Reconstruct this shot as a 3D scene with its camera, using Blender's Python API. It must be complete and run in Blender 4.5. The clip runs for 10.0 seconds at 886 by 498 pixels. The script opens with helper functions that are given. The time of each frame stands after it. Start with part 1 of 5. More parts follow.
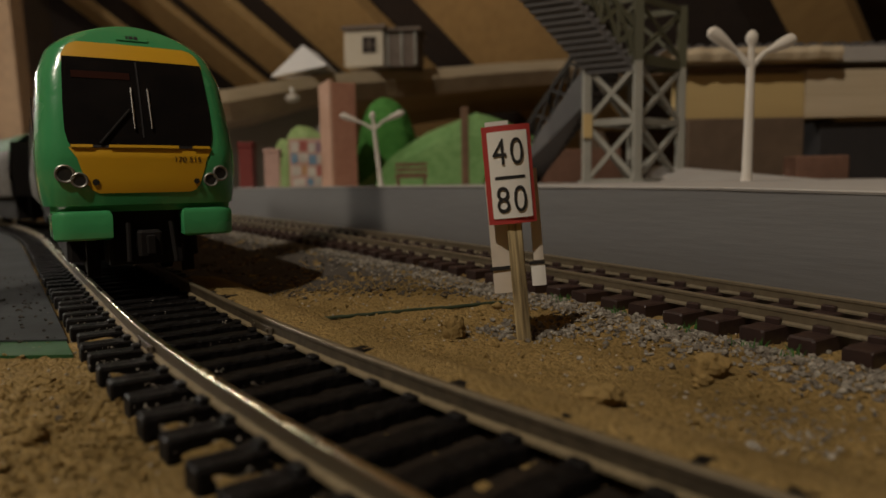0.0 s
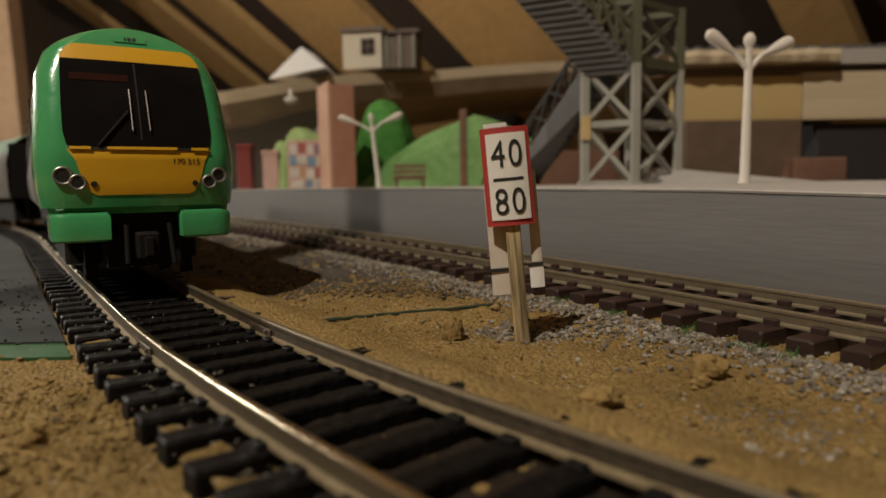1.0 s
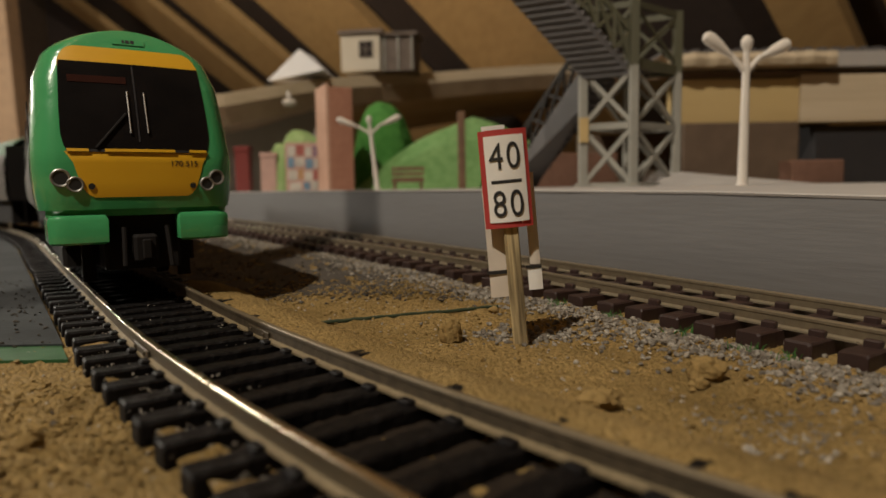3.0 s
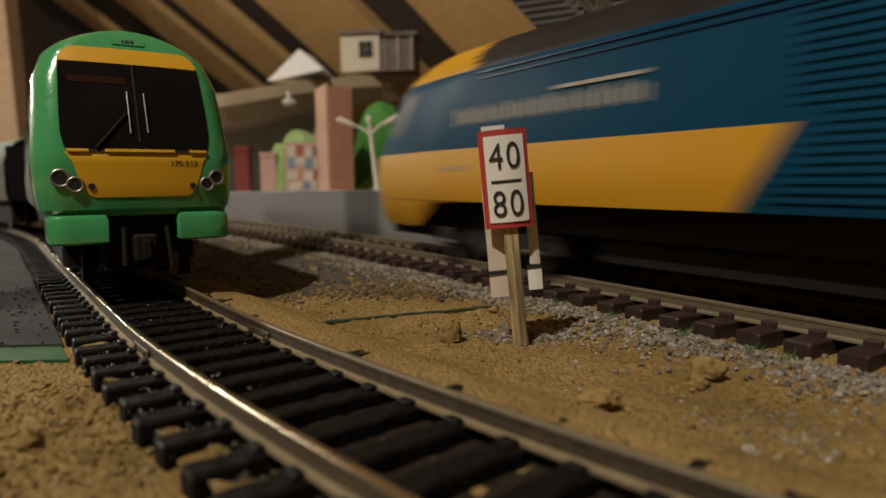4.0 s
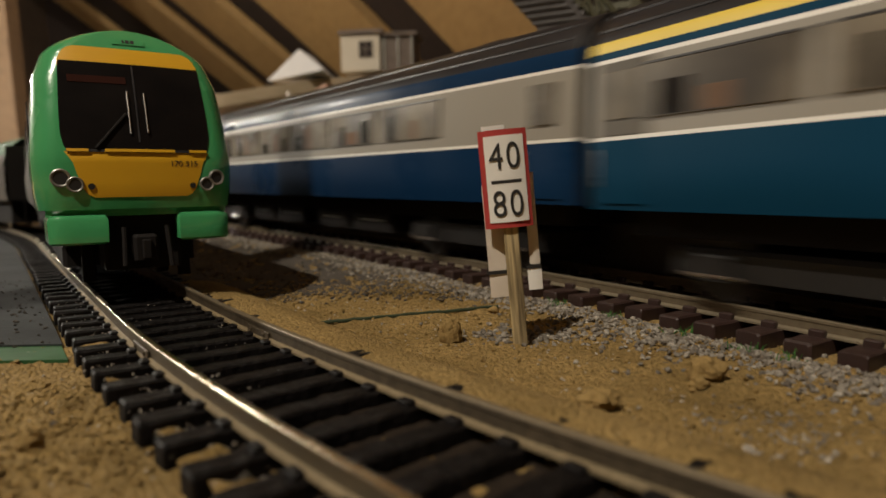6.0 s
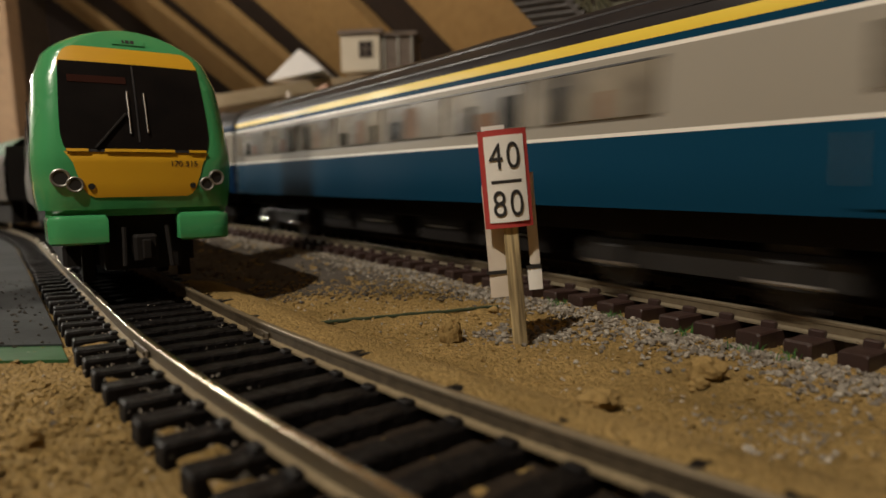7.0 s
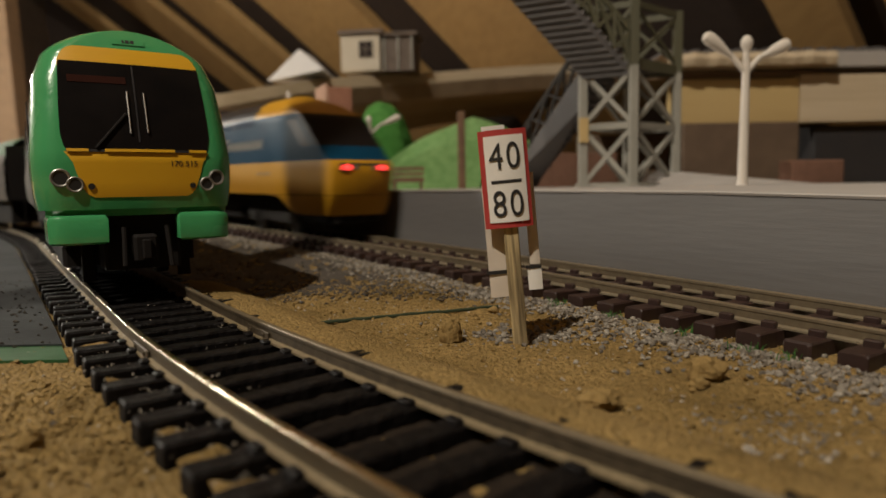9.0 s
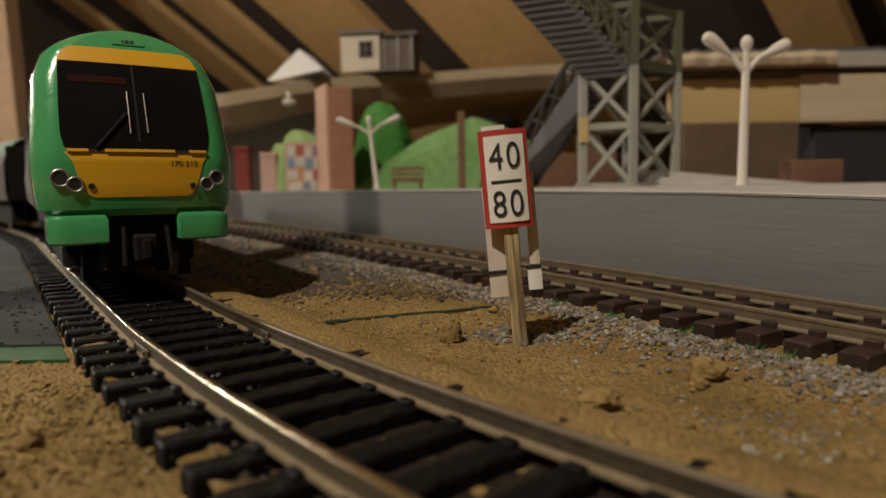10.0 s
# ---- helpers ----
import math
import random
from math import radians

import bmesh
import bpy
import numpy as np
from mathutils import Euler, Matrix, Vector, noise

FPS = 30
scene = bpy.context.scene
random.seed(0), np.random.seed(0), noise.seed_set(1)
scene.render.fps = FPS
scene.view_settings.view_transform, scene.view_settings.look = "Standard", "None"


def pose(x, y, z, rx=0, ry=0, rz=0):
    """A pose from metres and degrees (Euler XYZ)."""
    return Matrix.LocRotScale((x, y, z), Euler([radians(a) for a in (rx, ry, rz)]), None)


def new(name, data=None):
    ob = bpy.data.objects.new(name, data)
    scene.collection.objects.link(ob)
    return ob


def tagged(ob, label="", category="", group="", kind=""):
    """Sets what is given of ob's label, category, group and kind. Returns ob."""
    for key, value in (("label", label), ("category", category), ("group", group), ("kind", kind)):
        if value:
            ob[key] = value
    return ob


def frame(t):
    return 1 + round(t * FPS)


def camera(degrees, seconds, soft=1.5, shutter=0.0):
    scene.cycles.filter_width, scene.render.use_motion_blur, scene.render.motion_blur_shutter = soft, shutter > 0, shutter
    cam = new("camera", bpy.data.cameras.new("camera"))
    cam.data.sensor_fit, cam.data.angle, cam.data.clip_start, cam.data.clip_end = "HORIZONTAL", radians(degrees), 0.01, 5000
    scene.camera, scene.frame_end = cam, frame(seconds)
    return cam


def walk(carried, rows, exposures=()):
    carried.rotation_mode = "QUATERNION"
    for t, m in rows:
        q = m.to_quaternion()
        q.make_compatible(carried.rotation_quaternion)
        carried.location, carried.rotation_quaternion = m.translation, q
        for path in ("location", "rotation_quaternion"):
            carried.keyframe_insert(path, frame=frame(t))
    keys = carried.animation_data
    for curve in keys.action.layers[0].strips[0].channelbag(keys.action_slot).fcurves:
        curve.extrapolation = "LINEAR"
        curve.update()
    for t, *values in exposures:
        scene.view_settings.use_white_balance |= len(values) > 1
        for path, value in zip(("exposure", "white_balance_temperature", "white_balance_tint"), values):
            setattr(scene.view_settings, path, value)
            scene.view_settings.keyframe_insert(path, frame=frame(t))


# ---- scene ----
# The layout is a model railway, about 1:76. Sizes below are in millimetres; MM turns them into metres.
MM = 0.001
EYE = (0.0, 0.0, 24.5)


def aim(yaw, pitch):
    """The camera's pose: degrees to its right of straight ahead, and down."""
    return pose(0, 0, EYE[2] * MM) @ pose(0, 0, 0, 0, 0, -yaw) @ pose(0, 0, 0, 90 - pitch) @ pose(0, 0, 0, 0, 0, -0.975)


# ---- camera ----
cam = camera(69.22, 10.0, soft=1.5, shutter=0.9)
cam.data.dof.use_dof = True
cam.data.dof.focus_distance = 0.112
cam.data.dof.aperture_fstop = 23.0
walk(cam, [(0.0, aim(-0.32, 5.84)), (0.5, aim(-0.24, 5.76)), (1.0, aim(-0.18, 5.68)), (1.5, aim(-0.12, 5.62)),
           (2.0, aim(-0.07, 5.54)), (2.5, aim(-0.05, 5.52)), (3.0, aim(-0.01, 5.48)), (4.0, aim(0, 5.476)), (10.0, aim(0, 5.476))],
     exposures=[(0.0, -0.70), (0.3, -0.5), (0.6, -0.15), (0.9, 0.0), (1.3, 0.05), (10.0, 0.05)])

# ---- light: a bulb under the roof behind the camera, and two more down the loft ----
world = bpy.data.worlds.new("loft")
world.use_nodes = True
world.node_tree.nodes["Background"].inputs[0].default_value = (1.0, 0.8, 0.6, 1)
world.node_tree.nodes["Background"].inputs[1].default_value = 0.004
scene.world = world


def bulb(name, place, power, colour, size):
    lamp = bpy.data.lights.new(name, "POINT")
    lamp.energy, lamp.color, lamp.shadow_soft_size = power, colour, size
    ob = new(name, lamp)
    ob.location = [v * MM for v in place]
    return ob


NEAR_BULB = (-400, -480, 1060)
bulb("bulb_near", NEAR_BULB, 51.5, (1.0, 0.895, 0.735), 0.009)
bulb("bulb_far", (-980, 600, 320), 15.0, (1.0, 0.93, 0.80), 0.03)
bulb("bulb_corner", (-830, 950, 260), 4.5, (1.0, 0.93, 0.80), 0.03)


# ---- materials ----
def material(name, colour, rough=0.6, metal=0.0, grain=0.0, scale=400.0, bump=0.0, stain=0.0, stain_scale=40.0, other=None,
             coat=0.0, rand=0.0, spec=0.5, stretch=(1, 1, 1), emit=None):
    m = bpy.data.materials.new(name)
    m.use_nodes = True
    nt = m.node_tree
    b = nt.nodes["Principled BSDF"]
    b.inputs["Roughness"].default_value = rough
    b.inputs["Metallic"].default_value = metal
    b.inputs["Coat Weight"].default_value = coat
    b.inputs["Coat Roughness"].default_value = 0.08
    b.inputs["Specular IOR Level"].default_value = spec
    tc = nt.nodes.new("ShaderNodeTexCoord")
    mp = nt.nodes.new("ShaderNodeMapping")
    mp.inputs["Scale"].default_value = stretch
    nt.links.new(tc.outputs["Object"], mp.inputs["Vector"])
    fine = nt.nodes.new("ShaderNodeTexNoise")
    fine.inputs["Scale"].default_value, fine.inputs["Detail"].default_value = scale, 6
    big = nt.nodes.new("ShaderNodeTexNoise")
    big.inputs["Scale"].default_value, big.inputs["Detail"].default_value = stain_scale, 5
    nt.links.new(mp.outputs[0], fine.inputs["Vector"])
    nt.links.new(mp.outputs[0], big.inputs["Vector"])
    other = other or tuple(c * 0.5 for c in colour)

    def mix(fac, a, c2):
        n = nt.nodes.new("ShaderNodeMix")
        n.data_type = "RGBA"
        nt.links.new(fac, n.inputs["Factor"])
        if isinstance(a, tuple):
            n.inputs["A"].default_value = (*a, 1)
        else:
            nt.links.new(a, n.inputs["A"])
        n.inputs["B"].default_value = (*c2, 1)
        return n.outputs["Result"]

    def ramp(src, lo, hi, top):
        n = nt.nodes.new("ShaderNodeMapRange")
        nt.links.new(src, n.inputs["Value"])
        n.inputs["From Min"].default_value, n.inputs["From Max"].default_value = lo, hi
        n.inputs["To Min"].default_value, n.inputs["To Max"].default_value = 0.0, top
        return n.outputs["Result"]

    out = mix(ramp(big.outputs["Fac"], 0.42, 0.68, stain), colour, other)
    out = mix(ramp(fine.outputs["Fac"], 0.40, 0.70, grain), out, other)
    if rand:
        info = nt.nodes.new("ShaderNodeNewGeometry")
        out = mix(ramp(info.outputs["Random Per Island"], 0.0, 1.0, rand), out, other)
    nt.links.new(out, b.inputs["Base Color"])
    r = nt.nodes.new("ShaderNodeMapRange")
    nt.links.new(big.outputs["Fac"], r.inputs["Value"])
    r.inputs["From Min"].default_value, r.inputs["From Max"].default_value = 0.35, 0.7
    r.inputs["To Min"].default_value, r.inputs["To Max"].default_value = max(rough - 0.06, 0.02), min(rough + 0.1, 1)
    nt.links.new(r.outputs["Result"], b.inputs["Roughness"])
    if bump:
        bp = nt.nodes.new("ShaderNodeBump")
        bp.inputs["Strength"].default_value = 1.0
        bp.inputs["Distance"].default_value = bump * MM
        nt.links.new(fine.outputs["Fac"], bp.inputs["Height"])
        nt.links.new(bp.outputs["Normal"], b.inputs["Normal"])
    if emit:
        b.inputs["Emission Color"].default_value = (*emit[:3], 1)
        b.inputs["Emission Strength"].default_value = emit[3]
    return m


SAND = material("sand", (0.385, 0.258, 0.098), 0.95, grain=1.0, scale=1700, bump=1.2, stain=0.75, stain_scale=45, other=(0.185, 0.122, 0.042), spec=0.2)
TRACKDARK = material("dark_brown_track_floor", (0.026, 0.018, 0.012), 0.95, grain=0.8, scale=1200, bump=0.4, stain=0.7, stain_scale=90, other=(0.015, 0.011, 0.008), spec=0.15)
CLOD = material("sand_clod", (0.29, 0.195, 0.075), 0.95, grain=0.7, scale=1500, bump=0.5, stain=0.5, stain_scale=200, other=(0.17, 0.11, 0.04), spec=0.2)
STONE = material("ballast_stone", (0.44, 0.405, 0.345), 0.9, grain=0.8, scale=2200, bump=0.25, stain=0.5, stain_scale=300, other=(0.11, 0.092, 0.074), rand=1.0, spec=0.2)
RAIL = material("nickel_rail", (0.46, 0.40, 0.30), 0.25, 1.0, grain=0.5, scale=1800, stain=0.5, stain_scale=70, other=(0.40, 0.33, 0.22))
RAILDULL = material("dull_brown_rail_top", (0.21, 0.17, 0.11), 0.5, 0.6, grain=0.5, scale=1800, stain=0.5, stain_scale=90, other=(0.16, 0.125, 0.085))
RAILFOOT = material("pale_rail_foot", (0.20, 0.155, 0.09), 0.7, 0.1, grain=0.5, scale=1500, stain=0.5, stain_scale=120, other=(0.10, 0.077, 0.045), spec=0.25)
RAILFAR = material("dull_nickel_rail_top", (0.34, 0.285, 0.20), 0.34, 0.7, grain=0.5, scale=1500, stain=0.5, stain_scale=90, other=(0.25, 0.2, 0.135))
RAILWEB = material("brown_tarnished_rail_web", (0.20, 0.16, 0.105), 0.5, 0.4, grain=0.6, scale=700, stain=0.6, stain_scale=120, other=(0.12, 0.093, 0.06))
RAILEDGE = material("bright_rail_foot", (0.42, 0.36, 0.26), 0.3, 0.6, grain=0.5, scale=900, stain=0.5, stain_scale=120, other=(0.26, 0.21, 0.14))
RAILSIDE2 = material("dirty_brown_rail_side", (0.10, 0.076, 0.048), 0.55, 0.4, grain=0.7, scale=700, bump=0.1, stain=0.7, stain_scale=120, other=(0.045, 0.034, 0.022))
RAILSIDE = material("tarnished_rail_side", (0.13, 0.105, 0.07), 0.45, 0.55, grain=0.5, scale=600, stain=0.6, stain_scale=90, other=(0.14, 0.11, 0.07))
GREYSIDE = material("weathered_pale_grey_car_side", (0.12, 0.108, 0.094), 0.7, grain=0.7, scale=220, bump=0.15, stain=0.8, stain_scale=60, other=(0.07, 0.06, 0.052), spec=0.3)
SLEEPER = material("black_plastic_sleeper", (0.005, 0.0043, 0.0044), 0.5, grain=0.8, scale=650, bump=0.55, stain=0.6, stain_scale=160, other=(0.009, 0.0072, 0.0066), spec=0.1)
SLEEPER2 = material("brown_plastic_sleeper", (0.034, 0.017, 0.014), 0.5, grain=0.5, scale=800, bump=0.08, stain=0.5, stain_scale=120, other=(0.025, 0.013, 0.011))
PLATFORM = material("grey_painted_plywood", (0.148, 0.143, 0.142), 0.7, grain=0.25, scale=240, bump=0.12, stain=0.5, stain_scale=18, other=(0.115, 0.11, 0.11), stretch=(0.35, 0.35, 3))
PLATTOP = material("pale_card_platform_top", (0.37, 0.345, 0.325), 0.85, grain=0.4, scale=250, bump=0.08, stain=0.4, stain_scale=20, other=(0.33, 0.30, 0.28))
GREYCARD = material("grey_road_card", (0.042, 0.046, 0.048), 0.85, grain=0.5, scale=900, bump=0.1, stain=0.6, stain_scale=60, other=(0.028, 0.03, 0.03), spec=0.1)
GREENBOARD = material("green_painted_board", (0.016, 0.085, 0.02), 0.7, grain=0.4, scale=400, bump=0.08, stain=0.3, stain_scale=60)
GREEN = material("glossy_green_bodywork", (0.055, 0.31, 0.115), 0.22, grain=0.12, scale=520, coat=0.7, other=(0.045, 0.25, 0.09), bump=0.10, stain=0.15, stain_scale=60)
YELLOW = material("warning_yellow_paint", (0.64, 0.35, 0.015), 0.42, grain=0.12, scale=200, stain=0.15, stain_scale=60, other=(0.50, 0.22, 0.01))
HSTYELLOW = material("train_yellow_paint", (0.48, 0.24, 0.012), 0.42, grain=0.1, scale=200, other=(0.40, 0.19, 0.01), spec=0.25)
SOIL = material("dark_gravelly_soil", (0.085, 0.073, 0.061), 0.95, grain=0.8, scale=700, bump=0.6, stain=0.6, stain_scale=50, other=(0.05, 0.043, 0.038), spec=0.2)
UNDER = material("sooty_black_underframe", (0.012, 0.010, 0.0095), 0.8, grain=0.4, scale=500, other=(0.012, 0.010, 0.009), spec=0.15)
BLACK = material("matt_black_plastic", (0.012, 0.011, 0.011), 0.55, grain=0.3, scale=500, other=(0.03, 0.028, 0.026))
GLOSSBLACK = material("dark_cab_glazing", (0.007, 0.006, 0.006), 0.18, grain=0.3, scale=300, stain=0.4, stain_scale=60, other=(0.013, 0.010, 0.009), spec=0.3)
CABGLASS = material("smoky_nose_glazing", (0.010, 0.008, 0.008), 0.4, grain=0.3, scale=200, other=(0.018, 0.014, 0.013), spec=0.08)
DARKTRIM = material("dark_rubber_trim", (0.03, 0.028, 0.03), 0.4, grain=0.2, scale=400)
CHROME = material("dull_steel", (0.55, 0.53, 0.50), 0.3, 1.0, grain=0.3, scale=500)
LIGHTRIM = material("silver_lamp_rim", (0.28, 0.27, 0.25), 0.4, 0.6, grain=0.2, scale=900)
BRONZE = material("brown_destination_blind", (0.030, 0.010, 0.007), 0.9, grain=0.2, scale=300, spec=0.05)
BLUE = material("rail_blue_paint", (0.005, 0.041, 0.083), 0.42, grain=0.12, scale=150, other=(0.005, 0.035, 0.075), spec=0.03)
NAVY = material("dark_rail_blue_paint", (0.005, 0.025, 0.068), 0.3, grain=0.12, scale=150, other=(0.004, 0.020, 0.056), spec=0.09)
CREAM = material("pale_grey_livery_band", (0.28, 0.255, 0.215), 0.5, grain=0.12, scale=150, other=(0.28, 0.255, 0.22), spec=0.2)
# darker grey for the doors at the vehicle ends
CREAMDARK = material("darker_grey_door", (0.13, 0.117, 0.098), 0.5, grain=0.2, scale=150, other=(0.10, 0.09, 0.075), spec=0.2)
WHITELINE = material("white_lining", (0.75, 0.72, 0.66), 0.45, grain=0.1, scale=200)
ROOFGREY = material("dark_grey_train_roof", (0.013, 0.011, 0.012), 0.42, grain=0.4, scale=250, other=(0.022, 0.018, 0.019), spec=0.3)
WINDOW = material("smoked_carriage_glazing", (0.25, 0.215, 0.165), 0.25, grain=1.0, scale=60, stain=0.9, stain_scale=45, other=(0.045, 0.037, 0.03), spec=0.4)
STRIPE = material("yellow_first_class_stripe", (0.72, 0.52, 0.05), 0.45, grain=0.1, scale=200)
TAILRED = material("red_tail_lamp", (0.5, 0.01, 0.01), 0.3, emit=(1.0, 0.05, 0.04, 2.2))
PAPER = material("white_printed_paper", (0.78, 0.76, 0.72), 0.85, grain=0.15, scale=700, bump=0.03, stain=0.2, stain_scale=150, other=(0.62, 0.58, 0.52))
# paper of the tabs behind the sign, their shade put into a darker beige
SHADEDPAPER = material("shaded_yellowish_paper", (0.60, 0.53, 0.45), 0.85, grain=0.2, scale=500, stain=0.4, stain_scale=120, other=(0.42, 0.35, 0.28))
REDINK = material("red_ink_border", (0.40, 0.035, 0.03), 0.8, grain=0.3, scale=900, other=(0.30, 0.05, 0.04))
INK = material("black_ink", (0.015, 0.013, 0.012), 0.8, grain=0.2, scale=900)
MATCH = material("weathered_matchstick_wood", (0.68, 0.53, 0.28), 0.8, grain=0.8, scale=1500, bump=0.25, stain=0.8, stain_scale=420, other=(0.05, 0.032, 0.014), stretch=(1, 1, 0.06))
PINE = material("old_pine_rafter", (0.40, 0.255, 0.105), 0.75, grain=0.5, scale=70, bump=0.3, stain=0.45, stain_scale=5, other=(0.28, 0.165, 0.065), stretch=(1, 0.08, 1))
FELT = material("dark_roof_felt", (0.035, 0.022, 0.017), 0.95, grain=0.5, scale=60, bump=1.0, stain=0.4, stain_scale=4)
PLY = material("pale_plywood", (0.54, 0.44, 0.31), 0.75, grain=0.5, scale=60, bump=0.15, stain=0.4, stain_scale=8, other=(0.40, 0.31, 0.20), stretch=(0.2, 1, 4))
PLYDARK = material("brown_board_edge", (0.27, 0.18, 0.11), 0.8, grain=0.5, scale=60, bump=0.15, stain=0.4, stain_scale=8, other=(0.17, 0.11, 0.07))
BOARDUNDER = material("dusty_board_underside", (0.36, 0.27, 0.18), 0.8, grain=0.5, scale=60, bump=0.15, stain=0.5, stain_scale=8, other=(0.24, 0.17, 0.11))
FASCIA = material("yellow_pine_fascia", (0.50, 0.36, 0.16), 0.7, grain=0.5, scale=50, bump=0.2, stain=0.4, stain_scale=6, other=(0.37, 0.25, 0.10), stretch=(0.12, 1, 1))
BRICKSHADED = material("shaded_brick_card", (0.36, 0.17, 0.11), 0.85, grain=0.5, scale=250, bump=0.1, stain=0.35, stain_scale=40, other=(0.25, 0.11, 0.07))
TERRACOTTA = material("dark_terracotta_card", (0.17, 0.085, 0.055), 0.85, grain=0.5, scale=250, bump=0.1, stain=0.35, stain_scale=40, other=(0.11, 0.055, 0.035))
BRICKLIT = material("lit_brick_card", (0.45, 0.27, 0.19), 0.85, grain=0.5, scale=250, bump=0.1, stain=0.35, stain_scale=40, other=(0.34, 0.19, 0.13))
BRIDGE = material("grey_plastic_girder", (0.30, 0.29, 0.255), 0.55, grain=0.3, scale=200, bump=0.05, stain=0.4, stain_scale=30, other=(0.20, 0.19, 0.16))
STAIRDARK = material("dark_brown_plastic_lattice", (0.022, 0.018, 0.014), 0.6, spec=0.15, grain=0.3, scale=200, stain=0.4, stain_scale=30, other=(0.015, 0.012, 0.01))
BRIDGEGREEN = material("olive_plastic_girder", (0.085, 0.082, 0.050), 0.55, grain=0.3, scale=200, bump=0.05, stain=0.4, stain_scale=30, other=(0.07, 0.065, 0.04))
STAIRGREY = material("slate_grey_plastic_stair", (0.105, 0.098, 0.098), 0.5, grain=0.3, scale=200, bump=0.05, stain=0.4, stain_scale=30, other=(0.07, 0.065, 0.065))
LAMPWHITE = material("cream_plastic_lamp", (0.62, 0.57, 0.51), 0.5, grain=0.2, scale=200, stain=0.3, stain_scale=40, other=(0.48, 0.43, 0.37))
HUTWALL = material("cream_hut_wall", (0.52, 0.465, 0.38), 0.75, grain=0.25, scale=150, stain=0.3, stain_scale=30, other=(0.48, 0.41, 0.31))
HUTROOF = material("dark_hut_roof", (0.15, 0.115, 0.095), 0.8, grain=0.4, scale=150, bump=0.1)
HUTPANE = material("dark_hut_pane", (0.035, 0.028, 0.025), 0.2)
WHITECARD = material("white_card_roof", (0.70, 0.69, 0.70), 0.8, grain=0.15, scale=80, stain=0.25, stain_scale=15, other=(0.55, 0.54, 0.56))
HILL = material("green_flock_hill", (0.19, 0.33, 0.13), 0.95, grain=0.6, scale=160, bump=0.9, stain=0.5, stain_scale=30, other=(0.09, 0.20, 0.06), spec=0.1)
HILLDARK = material("dark_green_flock", (0.08, 0.23, 0.055), 0.95, grain=0.5, scale=160, bump=0.9, stain=0.4, stain_scale=30, other=(0.02, 0.10, 0.015), spec=0.1)
POSTWOOD = material("brown_wooden_post", (0.17, 0.095, 0.055), 0.8, grain=0.5, scale=150, bump=0.1)
PALEPANEL = material("grey_brown_hardboard", (0.30, 0.275, 0.24), 0.85, grain=0.3, scale=60, stain=0.4, stain_scale=10, other=(0.22, 0.2, 0.17))
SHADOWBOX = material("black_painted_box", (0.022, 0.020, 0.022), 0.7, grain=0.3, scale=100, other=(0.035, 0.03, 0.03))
BROWNWALL = material("brown_hardboard", (0.13, 0.085, 0.055), 0.85, grain=0.4, scale=80, bump=0.1, stain=0.4, stain_scale=10)
REDPAINT = material("post_box_red", (0.20, 0.035, 0.03), 0.5, grain=0.2, scale=200)
PINK = material("faded_pink_card", (0.50, 0.32, 0.27), 0.8, grain=0.3, scale=150, other=(0.36, 0.22, 0.18))
PALEGREEN = material("pale_green_flock", (0.36, 0.48, 0.22), 0.95, grain=0.6, scale=150, bump=0.6, stain=0.4, stain_scale=40, other=(0.20, 0.33, 0.10), spec=0.1)
POSTERS = [material("poster_" + n, c, 0.7, grain=0.4, scale=120, stain=0.5, stain_scale=60) for n, c in
           (("red", (0.40, 0.12, 0.10)), ("blue", (0.18, 0.30, 0.42)), ("white", (0.58, 0.54, 0.48)), ("orange", (0.48, 0.28, 0.14)), ("violet", (0.26, 0.16, 0.22)))]
WIRE = material("dark_green_wire", (0.03, 0.045, 0.02), 0.8, grain=0.4, scale=500)
TUFT = material("green_flock_tuft", (0.05, 0.16, 0.03), 0.95, grain=0.5, scale=900)
LITTER = material("pale_grit", (0.45, 0.40, 0.33), 0.8, grain=0.3, scale=900, rand=0.8)


